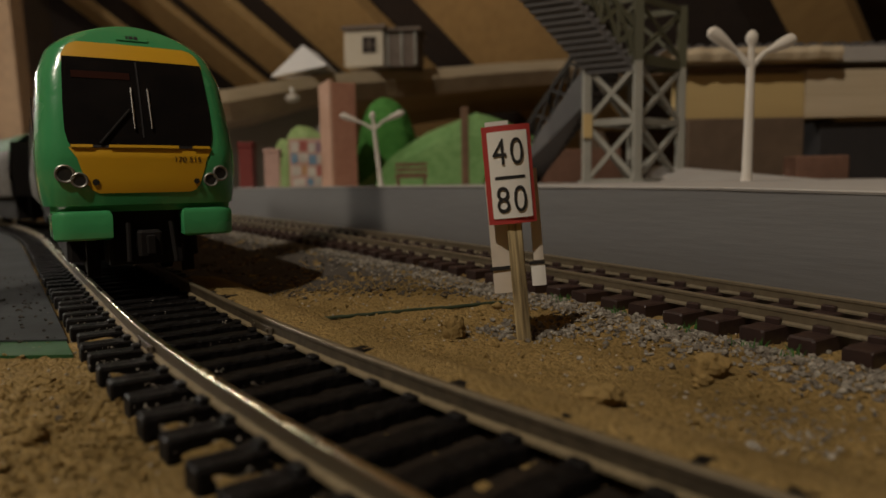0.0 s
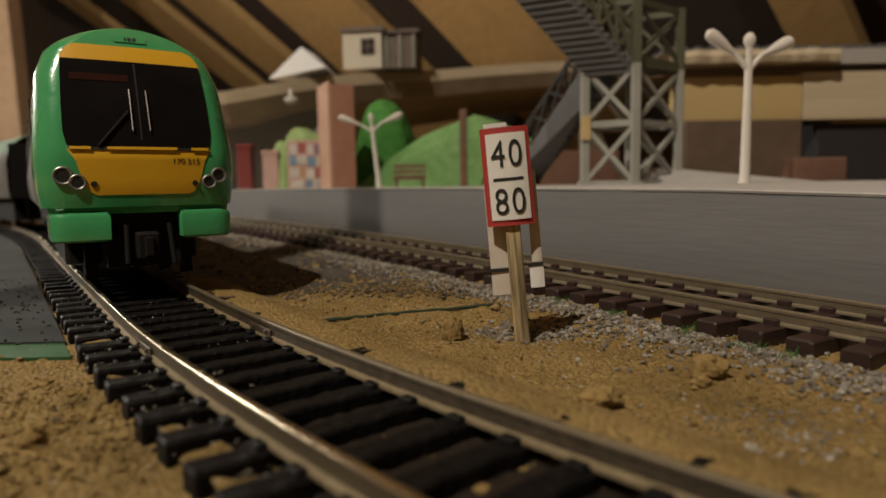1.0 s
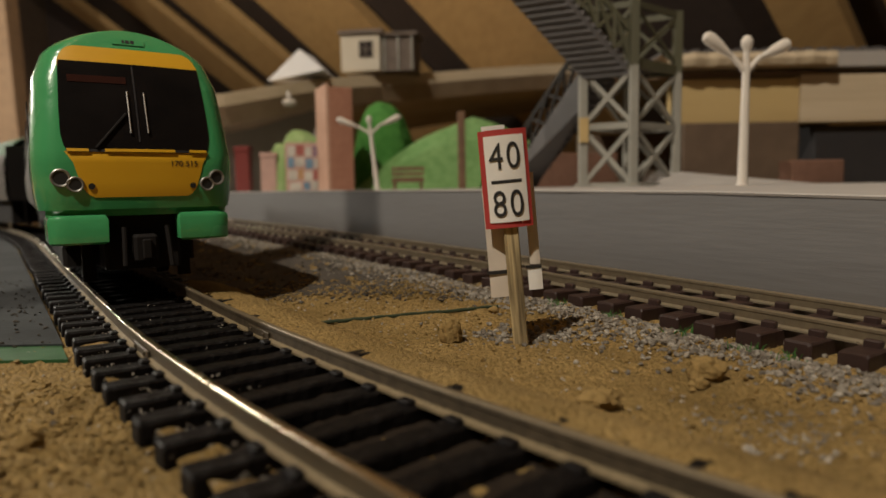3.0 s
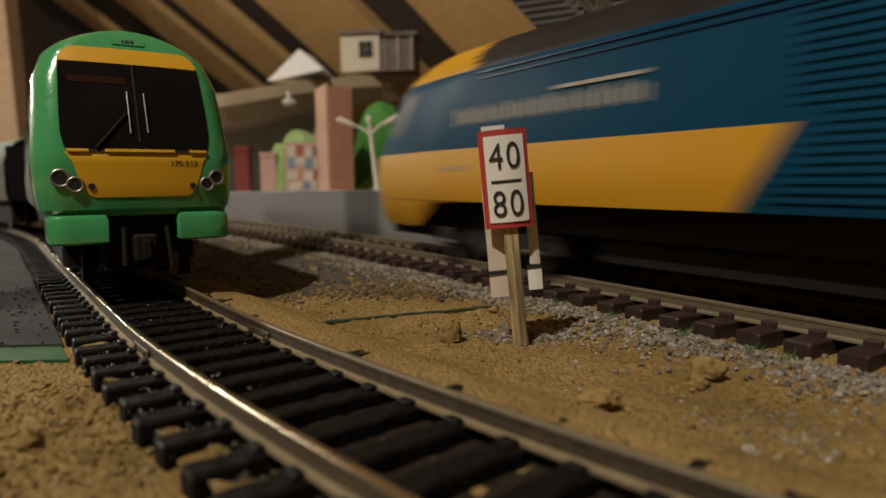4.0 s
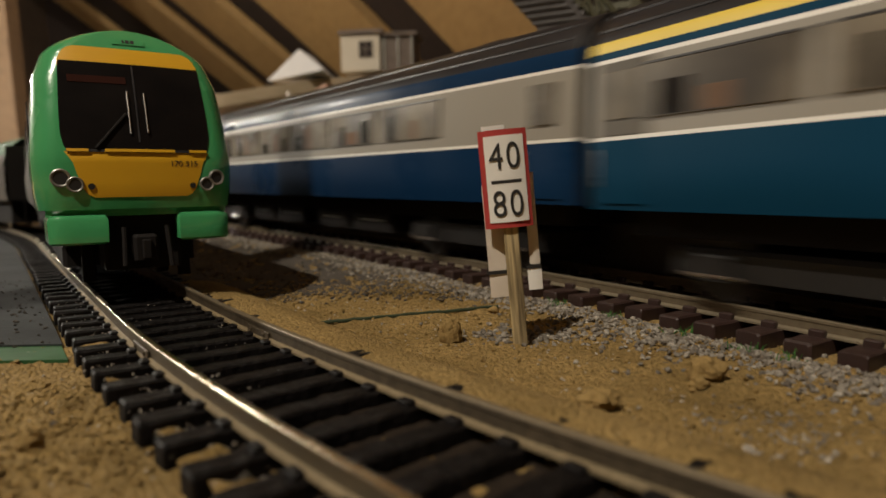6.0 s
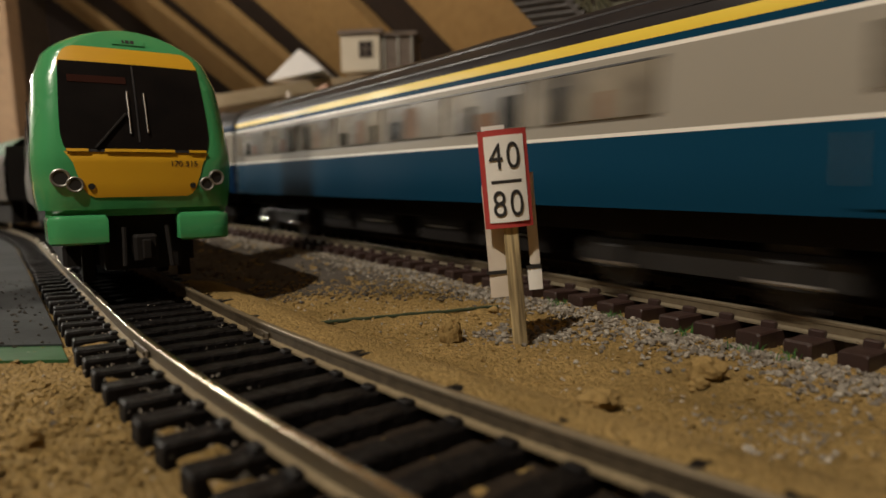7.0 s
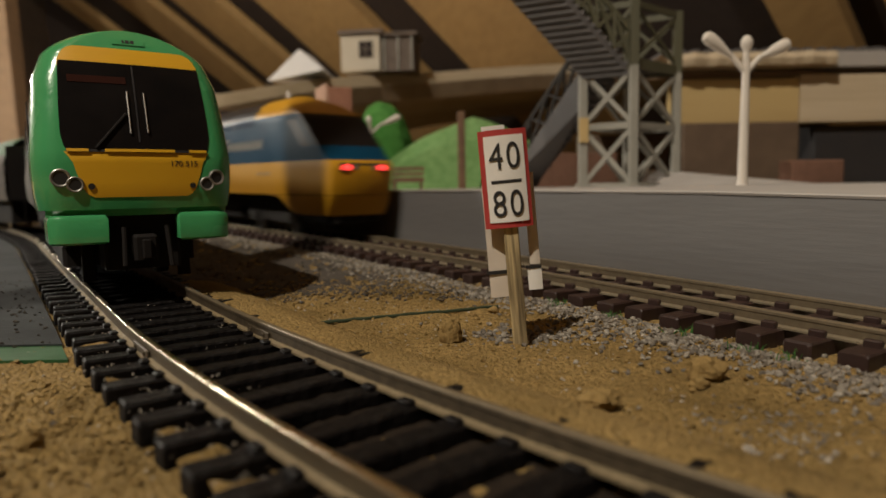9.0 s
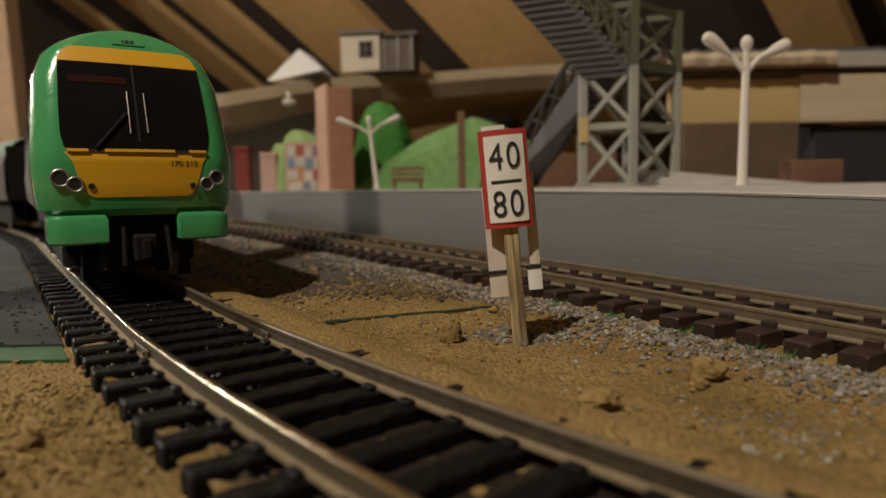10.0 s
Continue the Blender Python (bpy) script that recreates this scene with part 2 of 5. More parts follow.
# ---- mesh helpers ----
class Shape:
    """A mesh under construction, in millimetres."""

    def __init__(self):
        self.v, self.f, self.m = [], [], []

    def add(self, verts, faces, mat=0, at=None):
        k = len(self.v)
        self.v += [tuple(at @ Vector(p)) for p in verts] if at else [tuple(p) for p in verts]
        self.f += [tuple(i + k for i in face) for face in faces]
        self.m += [mat] * len(faces)
        return self

    def box(self, x0, x1, y0, y1, z0, z1, mat=0, at=None, b=0.0):
        """A box; b bevels its upright and top edges."""
        if not b:
            v = [(x, y, z) for z in (z0, z1) for x, y in ((x0, y0), (x1, y0), (x1, y1), (x0, y1))]
            f = [(3, 2, 1, 0), (4, 5, 6, 7), (0, 1, 5, 4), (1, 2, 6, 5), (2, 3, 7, 6), (3, 0, 4, 7)]
            return self.add(v, f, mat, at)

        def ring(i, z):
            return [(x0 + i, y0 + i + b, z), (x0 + i + b, y0 + i, z), (x1 - i - b, y0 + i, z), (x1 - i, y0 + i + b, z),
                    (x1 - i, y1 - i - b, z), (x1 - i - b, y1 - i, z), (x0 + i + b, y1 - i, z), (x0 + i, y1 - i - b, z)]
        v = ring(0, z0) + ring(0, z1 - b) + ring(b * 0.8, z1)
        f = [tuple(range(7, -1, -1)), tuple(range(16, 24))]
        for r in (0, 8):
            f += [(r + i, r + (i + 1) % 8, r + 8 + (i + 1) % 8, r + 8 + i) for i in range(8)]
        return self.add(v, f, mat, at)

    def tube(self, a, c, r0, r1=None, n=10, mat=0, caps=True):
        a, c = Vector(a), Vector(c)
        r1 = r0 if r1 is None else r1
        q = (c - a).to_track_quat("Z", "Y").to_matrix()
        v = []
        for p, r in ((a, r0), (c, r1)):
            v += [p + q @ Vector((r * math.cos(k * 2 * math.pi / n), r * math.sin(k * 2 * math.pi / n), 0)) for k in range(n)]
        f = [(i, (i + 1) % n, n + (i + 1) % n, n + i) for i in range(n)]
        if caps:
            f += [tuple(range(n - 1, -1, -1)), tuple(range(n, 2 * n))]
        return self.add(v, f, mat)

    def beam(self, a, c, w, h, mat=0, up=(0, 0, 1)):
        """A square-cut bar from a to c."""
        a, c = Vector(a), Vector(c)
        d = (c - a).normalized()
        s = d.cross(Vector(up))
        s = s.normalized() if s.length > 1e-4 else Vector((1, 0, 0))
        u = s.cross(d)
        v = [p + s * i * w / 2 + u * j * h / 2 for p in (a, c) for i, j in ((-1, -1), (1, -1), (1, 1), (-1, 1))]
        return self.add(v, [(3, 2, 1, 0), (4, 5, 6, 7), (0, 1, 5, 4), (1, 2, 6, 5), (2, 3, 7, 6), (3, 0, 4, 7)], mat)

    def lathe(self, profile, n=16, mat=0, at=None):
        """A turned shape from (radius, z) pairs."""
        v = [(r * math.cos(k * 2 * math.pi / n), r * math.sin(k * 2 * math.pi / n), z) for r, z in profile for k in range(n)]
        f = [(j * n + i, j * n + (i + 1) % n, (j + 1) * n + (i + 1) % n, (j + 1) * n + i) for j in range(len(profile) - 1) for i in range(n)]
        f += [tuple(range(n - 1, -1, -1)), tuple(range((len(profile) - 1) * n, len(profile) * n))]
        return self.add(v, f, mat, at)

    def grid(self, rows, mat=0, closed=False, flip=False):
        """A skin over rows of points of one length; mat may be a function of the face's middle."""
        n = len(rows[0])
        k = len(self.v)
        self.v += [tuple(p) for row in rows for p in row]
        for j in range(len(rows) - 1):
            for i in range(n if closed else n - 1):
                q = (k + j * n + i, k + j * n + (i + 1) % n, k + (j + 1) * n + (i + 1) % n, k + (j + 1) * n + i)
                self.f.append(q[::-1] if flip else q)
                if callable(mat):
                    self.m.append(mat(sum((Vector(self.v[t]) for t in q), Vector()) / 4))
                else:
                    self.m.append(mat)
        return self

    def rock(self, at, r, squash, rng, mat=0):
        """A small angular stone."""
        p = 1.618
        base = [(-1, p, 0), (1, p, 0), (-1, -p, 0), (1, -p, 0), (0, -1, p), (0, 1, p), (0, -1, -p), (0, 1, -p), (p, 0, -1), (p, 0, 1), (-p, 0, -1), (-p, 0, 1)]
        tri = [(0, 11, 5), (0, 5, 1), (0, 1, 7), (0, 7, 10), (0, 10, 11), (1, 5, 9), (5, 11, 4), (11, 10, 2), (10, 7, 6), (7, 1, 8),
               (3, 9, 4), (3, 4, 2), (3, 2, 6), (3, 6, 8), (3, 8, 9), (4, 9, 5), (2, 4, 11), (6, 2, 10), (8, 6, 7), (9, 8, 1)]
        turn = Euler((rng.uniform(0, 6), rng.uniform(0, 6), rng.uniform(0, 6))).to_matrix()
        sx, sy, sz = rng.uniform(0.6, 1.2), rng.uniform(0.6, 1.2), rng.uniform(0.4, 1.0)
        v = []
        for q in base:
            k = r * rng.uniform(0.55, 1.25) / 1.9
            w = turn @ Vector((q[0] * sx * k, q[1] * sy * k, q[2] * sz * k))
            v.append((w.x + at[0], w.y + at[1], w.z * squash + at[2]))
        return self.add(v, tri, mat)

    def mesh(self, name, mats, smooth=False):
        me = bpy.data.meshes.new(name)
        me.from_pydata([(p[0] * MM, p[1] * MM, p[2] * MM) for p in self.v], [], self.f)
        for m in mats if isinstance(mats, (list, tuple)) else [mats]:
            me.materials.append(m)
        me.polygons.foreach_set("material_index", self.m)
        if smooth:
            me.polygons.foreach_set("use_smooth", [True] * len(self.f))
            me.set_sharp_from_angle(angle=radians(38))
        me.update()
        return me


def part(name, shape, mats, parent=None, label="", smooth=False, kind=""):
    """Links a shape as one mesh object, under a thing where one is given."""
    ob = new(name, shape.mesh(name, mats, smooth))
    if parent:
        ob.parent = parent
    return tagged(ob, label, "", "", kind)


def thing(name, label, category, group="", at=(0, 0, 0), turn=0.0, kind=""):
    ob = new(name)
    ob.empty_display_size = 0.01
    ob.matrix_basis = pose(at[0] * MM, at[1] * MM, at[2] * MM, 0, 0, turn)
    return tagged(ob, label, category, group, kind)


def lettering(name, text, size, mat, parent, m, thick=0.02):
    """Printed characters, as a mesh. m places them: x along the line, z out of the surface, in metres."""
    cu = bpy.data.curves.new(name, "FONT")
    cu.body, cu.size, cu.extrude, cu.align_x, cu.align_y = text, size * MM, thick * MM, "CENTER", "CENTER"
    tmp = bpy.data.objects.new(name, cu)
    me = bpy.data.meshes.new_from_object(tmp)
    bpy.data.objects.remove(tmp)
    me.materials.clear()
    me.materials.append(mat)
    ob = new(name, me)
    if parent:
        ob.parent = parent
    ob.matrix_basis = m
    return ob


# ---- the two tracks: arcs on the board, as (start x, start y, heading, curvature) ----
NEAR = (-33.3, 90.0, -0.646, 0.0015)
FAR = (32.29, 147.88, -0.58737, -0.00041)
RAILTOP = 4.8
GRADE = 0.0154          # the platform track climbs gently away from the camera


def track_lift(track, s):
    """How much higher the track lies at s than at its start."""
    return GRADE * min(max(s, -90.0), 420.0) if track is FAR else 0.0


def bed_lift(x, y):
    """The rise of the ground that carries the platform track."""
    x0, y0, b, k = FAR
    dx, dy = x - (x0 + math.cos(b) / k), y - (y0 - math.sin(b) / k)
    th = math.atan2(dy * k, -dx * k)
    off = 1 / k + dx * math.cos(th) - dy * math.sin(th)
    f = min(1.0, max(0.0, (off + 56.0) / 34.0)) if off < 60 else min(1.0, max(0.0, (200.0 - off) / 140.0))
    return track_lift(FAR, (th - b) / k) * f * f * (3 - 2 * f)


def on_track(track, s, off=0.0):
    """The place s along a track, off to its right, and its heading."""
    x, y, b, k = track
    lo = -160.0 if track is FAR else -120.0
    hi = 900.0 if track is FAR else 24.0
    extra = min(s - lo, 0.0) + max(s - hi, 0.0)
    s = min(max(s, lo), hi)
    th = b + k * s
    px, py = x + (math.cos(b) - math.cos(th)) / k, y + (math.sin(th) - math.sin(b)) / k
    if track is NEAR and extra > 200.0:
        px, py = px + 200 * math.sin(th), py + 200 * math.cos(th)
        extra, bend = extra - 200.0, -0.0008
        t2 = th + bend * extra
        px, py = px + (math.cos(th) - math.cos(t2)) / bend, py + (math.sin(t2) - math.sin(th)) / bend
        th = t2
    else:
        px, py = px + extra * math.sin(th), py + extra * math.cos(th)
    return px + off * math.cos(th), py - off * math.sin(th), th


def rail(track, off, s0, s1, step=4.0):
    """A flat-bottomed rail with head, web and foot."""
    w = 0.95 if track is NEAR else 1.1
    prof = [(-w, 0.0), (-w, 0.3), (-0.35, 0.55), (-0.35, 1.7), (-0.47, 1.85), (-0.47, 2.26), (-0.43, 2.38), (-0.33, 2.47), (-0.18, 2.525), (0, 2.54), (0.18, 2.525), (0.33, 2.47), (0.43, 2.38), (0.47, 2.26), (0.47, 1.85), (0.35, 1.7), (0.35, 0.55), (w, 0.3), (w, 0.0)]
    sh = Shape()
    rows = []
    n = int((s1 - s0) / step)
    for i in range(n + 1):
        s = s0 + (s1 - s0) * i / n
        rows.append([(*on_track(track, s, off + u)[:2], RAILTOP - 2.54 + z + track_lift(track, s)) for u, z in prof])
    k = len(prof)
    sh.grid(rows, closed=True)
    sh.m = [0 if 5 <= i % k <= 12 else 2 if i % k < 2 or i % k > 15 else 1 for i in range(len(sh.f))]
    return sh


def track_thing(name, track, s0, s1, pitch, mat, label, rng, length=31.0, width=3.4, high=2.3, low=0.0, chair=0.35):
    t = thing(name, label, "railway track", kind="")
    for off in (-8.7 + 0.45, 8.7 - 0.45):
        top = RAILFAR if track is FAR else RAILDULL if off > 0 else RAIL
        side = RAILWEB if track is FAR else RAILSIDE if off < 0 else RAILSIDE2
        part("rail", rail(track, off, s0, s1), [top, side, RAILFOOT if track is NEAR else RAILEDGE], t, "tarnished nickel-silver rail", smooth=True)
    if track is NEAR:
        for off in (-8.25, 8.25):
            x, y, th = on_track(NEAR, 2.0, off)
            j = Shape()
            for sg in (-1, 1):
                j.box(sg * 0.6 - 0.15, sg * 0.6 + 0.15, -4.2, 4.2, RAILTOP - 2.5, RAILTOP - 1.1, b=0.1)
                for k in (-2.6, 2.6):
                    j.box(sg * 0.85 - 0.15, sg * 0.85 + 0.15, k - 0.3, k + 0.3, RAILTOP - 2.0, RAILTOP - 1.4, b=0.08)
            ob = part("rail_joiner", j, RAILSIDE2, t, "folded metal rail joiner")
            ob.matrix_basis = pose(x * MM, y * MM, 0, 0, 0, -math.degrees(th))
    kinds = []
    for i in range(5):
        sh = Shape()
        a, c = -length / 2 + rng.uniform(-.3, .3), length / 2 + rng.uniform(-.3, .3)
        cols = [a, a + 0.25] + [a + (c - a) * k / 14 for k in range(1, 14)] + [c - 0.25, c]
        rows = []
        for k, x in enumerate(cols):
            e = 0.22 if k in (0, len(cols) - 1) else 0.0
            u, v, d = rng.uniform(-.14, .14), rng.uniform(-.14, .14), rng.uniform(-.10, .06)
            rows.append([(x, -width / 2 + u + e, low), (x, -width / 2 + u + e, high - 0.3 - e), (x, -width / 2 + 0.26 + u + e, high - e + d), (x, 0.0, high - e + d * 1.5),
                         (x, width / 2 - 0.26 + v - e, high - e + d), (x, width / 2 + v - e, high - 0.3 - e), (x, width / 2 + v - e, low)])
        sh.grid(rows)
        sh.add(rows[0], [tuple(range(7))])
        sh.add(rows[-1], [tuple(range(6, -1, -1))])
        for sgn in (-1, 1):
            for side in (-1, 1):
                c = sgn * 8.25 + side * 1.3
                sh.box(c - 0.6, c + 0.6, -0.8 - chair * 0.4, 0.8 + chair * 0.4, high - 0.1, high + chair, b=0.2)
        kinds.append(sh.mesh("sleeper", mat))
    s, i = s0 + 2, 0
    while s < s1:
        x, y, th = on_track(track, s)
        ob = new("sleeper", kinds[i % 5])
        ob.parent = t
        ob.matrix_basis = pose(x * MM, y * MM, track_lift(track, s) * MM, 0, rng.uniform(-.5, .5), -math.degrees(th) + rng.uniform(-1, 1))
        s += pitch
        i += 1
    return t


R1 = random.Random(4)
track_thing("near_track", NEAR, -112, 640, 7.15, SLEEPER, "curved single railway track on black plastic sleepers over sand", R1, width=3.1, chair=0.5)
track_thing("platform_track", FAR, -420, 640, 7.5, SLEEPER2, "railway track on brown plastic sleepers beside the grey platform", R1, width=4.0, high=2.3, low=-1.0, chair=1.0)

# ---- ground ----
R2 = random.Random(7)


def ground_height(x, y):
    h = 0.9 * noise.noise((x * 0.03, y * 0.03, 0.0)) + 0.45 * noise.noise((x * 0.12, y * 0.12, 3.0)) + 0.42 * noise.noise((x * 0.4, y * 0.4, 7.0)) + 0.46 * noise.noise((x * 1.1, y * 1.1, 9.0))
    return h - 0.1 + bed_lift(x, y)


def make_ground():
    xs = sorted(set([-1650, -900, -500, -300, -220] + [v * 1.2 for v in range(-140, 110)] + [150, 220, 320, 500, 900, 1650]))
    ys = sorted(set([-2050, -700, -300, -120, -40, 0] + [20 + v * 1.2 for v in range(0, 190)] + [270 + 8 * v for v in range(0, 30)] + [560, 700, 900, 1400, 2200, 2750]))
    rows = [[(x, y, ground_height(x, y)) for x in xs] for y in ys]
    sh = Shape().grid(rows)
    g = part("ground", sh, SAND, None, "sandy ochre scenic ground with grit and clods", smooth=True, kind="structure")
    return tagged(g, category="ground")


make_ground()


def soil():
    """Dark gravelly soil between the tracks, with a ragged edge towards the sand."""
    sh = Shape()
    rows = []
    for j in range(61):
        s = 20 + 5.2 * j
        row = []
        for i in range(21):
            f = i / 20
            xa, ya, _ = on_track(NEAR, s - 2, 15.0)
            xb, yb, _ = on_track(FAR, s + 4, -15.0)
            x, y = xa + (xb - xa) * f, ya + (yb - ya) * f
            edge = 154 + 14 * (f - 0.4) + 10 * noise.noise((f * 3, 0.5, 0.0)) + 5 * noise.noise((f * 11, 2.5, 0.0))
            y = max(y, edge)
            row.append((x, y, ground_height(x, y) + 0.28))
        rows.append(row)
    sh.grid(rows)
    return tagged(part("soil", sh, SOIL, None, "dark grey gravelly soil between the tracks", smooth=True, kind="structure"), category="soil")


soil()


def stones(name, label, count, place, sizes, mat, squash=0.8):
    sh = Shape()
    for _ in range(count):
        x, y = place()
        r = R2.uniform(*sizes)
        sh.rock((x, y, max(ground_height(x, y), -0.2 + bed_lift(x, y)) + r * 0.25), r, squash, R2)
    ob = part(name, sh, mat, None, label, kind="stuff")
    return tagged(ob, category="gravel")


def shoulder():
    s = R2.uniform(-75, 330)
    off = -16.0 - abs(R2.gauss(0, 5.5 if s > -20 else 7.5))
    return on_track(FAR, s, off)[:2]


def between_far():
    return on_track(FAR, R2.uniform(-75, 330), R2.uniform(-11, 15))[:2]


def patch():
    return 34 + R2.gauss(0, 6.5), 63 + R2.gauss(0, 3.8)


def sand_place():
    while True:
        x, y = R2.uniform(-70, 70), R2.uniform(32, 190)
        if abs(x) < y * 0.8:
            return x, y


def boundary():
    return R2.uniform(-48, 8), 156 + R2.gauss(0, 7)


def by_the_sign():
    return 14 + R2.gauss(0, 5.5), 104 + R2.gauss(0, 3.0)


def far_soil():
    return on_track(FAR, R2.uniform(45, 330), -14 - R2.uniform(0, 48))[:2]


stones("ballast", "loose grey ballast along the sleepers", 8600, shoulder, (0.26, 0.85), STONE)
stones("sandy_ballast", "sand-coloured stones among the ballast", 1100, shoulder, (0.28, 0.7), CLOD)
stones("track_ballast", "grey ballast between the brown sleepers", 1500, between_far, (0.3, 0.6), STONE)
stones("gravel_patch", "patch of grey gravel on the sand", 190, patch, (0.15, 0.42), STONE, 0.45)
stones("sand_grit", "coarse ochre sand grains", 9000, sand_place, (0.12, 0.32), SAND, 0.5)
stones("pale_grit", "pale grit scattered on the sand", 1500, sand_place, (0.12, 0.38), LITTER, 0.6)
stones("edge_grit", "mixed grit where soil meets sand", 1500, boundary, (0.25, 0.7), SOIL, 0.5)
stones("edge_sand", "sand grains strewn over the soil's edge", 1500, boundary, (0.25, 0.7), SAND, 0.5)
stones("sign_gravel", "grey gravel round the foot of the sign", 330, by_the_sign, (0.25, 0.75), STONE)
def left_sand():
    while True:
        x, y = R2.uniform(-66, -26), R2.uniform(34, 80)
        if on_track(NEAR, 90 - y, 0)[0] - 20 > x or R2.random() < 0.15:
            return x, y


stones("crumbs", "coarse crumbs of dried ochre sand", 1500, left_sand, (0.2, 0.6), SAND, 0.5)
stones("sand_crumbs", "scattered crumbs of dried sand", 1300, sand_place, (0.2, 0.55), CLOD, 0.7)
stones("loose_stones", "loose grey stones strewn over the sand", 70, sand_place, (0.4, 0.8), STONE, 0.6)
stones("soil_grit", "dark gravelly grit on the soil", 2600, far_soil, (0.3, 0.8), SOIL, 0.6)


def sleeper_grit():
    """Fine grit lying on the sleepers."""
    sh = Shape()
    for i in range(64):
        x0, y0, th = on_track(NEAR, -110 + 7.15 * (i % 24) + 5.0 - 7.15 * 0.42, R2.uniform(-15, 15) if i < 26 else R2.uniform(-15, -10))
        for _ in range(R2.randint(3, 9)):
            r = R2.uniform(0.07, 0.19)
            u, v = R2.gauss(0, 1.6), R2.uniform(-1.1, 1.1)
            sh.rock((x0 + u * math.cos(th) + v * math.sin(th), y0 - u * math.sin(th) + v * math.cos(th), 2.3 + r * 0.3), r, 0.8, R2)
    return tagged(part("sleeper_grit", sh, LITTER, None, "fine pale grit on the black sleepers", kind="stuff"), category="gravel")


sleeper_grit()


def card_grit():
    """Crumbs of ballast and sand strewn over the road card and its board."""
    sh = Shape()
    for _ in range(150):
        s = R2.uniform(26, 120)
        x, y, _ = on_track(NEAR, s, -17.5 - abs(R2.gauss(0, 12)))
        r = R2.uniform(0.12, 0.5)
        sh.rock((x, y, 0.8 + r * 0.35), r, 0.7, R2)
    return tagged(part("card_grit", sh, SOIL, None, "crumbs of grit strewn over the road card", kind="stuff"), category="gravel")


card_grit()


def sand_between():
    """A dark brown floor between the rails of the near track, with sand drifted over it and banked along its outer
    side.
    """
    dirt, drift, bank = [], [], []
    for i in range(170):
        s = -112 + i * 1.1
        row, low = [], []
        for k in range(40):
            off = -14.5 + 29 * k / 39
            x, y, _ = on_track(NEAR, s, off)
            n = 2.6 * noise.noise((x * 0.13, y * 0.13, 21.0)) + 0.9 * noise.noise((x * 0.45, y * 0.45, 5.0)) - 1.2 + 1.25 * min(1.0, max(0.0, (-off - 9.0) / 2.0))
            row.append((x, y, max(-0.9, min(n + 0.5, 1.8 + 0.15 * noise.noise((x, y, 2.0))))))
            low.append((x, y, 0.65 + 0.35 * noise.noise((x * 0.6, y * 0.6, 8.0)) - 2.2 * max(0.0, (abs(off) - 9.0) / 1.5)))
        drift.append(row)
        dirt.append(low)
        row = []
        for k in range(16):
            f = k / 15
            x, y, _ = on_track(NEAR, s, 9.6 + 17 * f)
            h = (3.1 + 0.7 * noise.noise((x * 0.09, y * 0.09, 14.0))) * math.sin(math.pi * min(1.0, 0.22 + f * 0.78)) ** 1.2
            row.append((x, y, -0.5 + h + 0.35 * noise.noise((x * 0.4, y * 0.4, 4.0)) + 0.25 * noise.noise((x * 1.3, y * 1.3, 6.0))))
        bank.append(row)
    tagged(part("track_floor", Shape().grid(dirt), TRACKDARK, None, "dark brown floor between the black sleepers", smooth=True, kind="structure"), category="dirt")
    tagged(part("sand_drift", Shape().grid(drift), SAND, None, "ochre sand drifted between the black sleepers", smooth=True, kind="structure"), category="sand")
    tagged(part("sand_bank", Shape().grid(bank), SAND, None, "ochre sand banked against the outer rail", smooth=True, kind="structure"), category="sand")


sand_between()


def clod(at, size, label, seed):
    rng = random.Random(seed)
    sh = Shape()
    n, m = 22, 14
    rows = []
    for j in range(m + 1):
        a = math.pi * j / m
        row = []
        for i in range(n):
            b = 2 * math.pi * i / n
            d = Vector((math.sin(a) * math.cos(b), math.sin(a) * math.sin(b), math.cos(a)))
            k = 1 + 0.35 * noise.noise(d * 1.7 + Vector((seed, 0, 0))) + 0.22 * noise.noise(d * 4.5 + Vector((0, seed, 0))) + 0.10 * noise.noise(d * 11)
            row.append((d.x * size[0] * k, d.y * size[1] * k, d.z * size[2] * k))
        rows.append(row)
    sh.grid(rows, closed=True, flip=True)
    ob = part("clod", sh, CLOD, None, label, smooth=True)
    ob.matrix_basis = pose(at[0] * MM, at[1] * MM, (ground_height(*at) + size[2] * 0.75) * MM)
    return tagged(ob, category="clod", group="clods on the sand")


clod((0.8, 100.5), (2.1, 1.8, 2.1), "lumpy ochre clod of dried sand", 3)
clod((17, 69.5), (2.4, 1.9, 1.2), "flat ochre clod of dried sand", 11)
clod((33.2, 79.5), (2.4, 2.0, 1.7), "rounded ochre clod of dried sand", 19)
clod((31.0, 76.5), (1.2, 1.0, 0.7), "small ochre clod of dried sand", 23)
clod((-41, 61), (1.4, 1.2, 1.0), "dark clod of dried sand", 29)
clod((9.7, 123.5), (1.0, 0.9, 0.8), "small ochre clod of dried sand", 31)


def wire():
    sh = Shape()
    pts = [(-26 + 37 * t + 0.05 * math.sin(t * 9), 114 + 14.5 * t + 0.04 * math.sin(t * 14), 0) for t in [i / 24 for i in range(25)]]
    pts = [(x, y, 0.4 + 0.25 * ground_height(x, y)) for x, y, _ in pts]
    sh.grid([[(x, y + 0.36 * math.cos(k), z - 0.1 + 0.36 * math.sin(k)) for k in [6.2832 * i / 7 for i in range(7)]] for x, y, z in pts], closed=True)
    return tagged(part("wire", sh, WIRE, None, "thin dark green wire lying across the sand", smooth=True), category="wire")


wire()


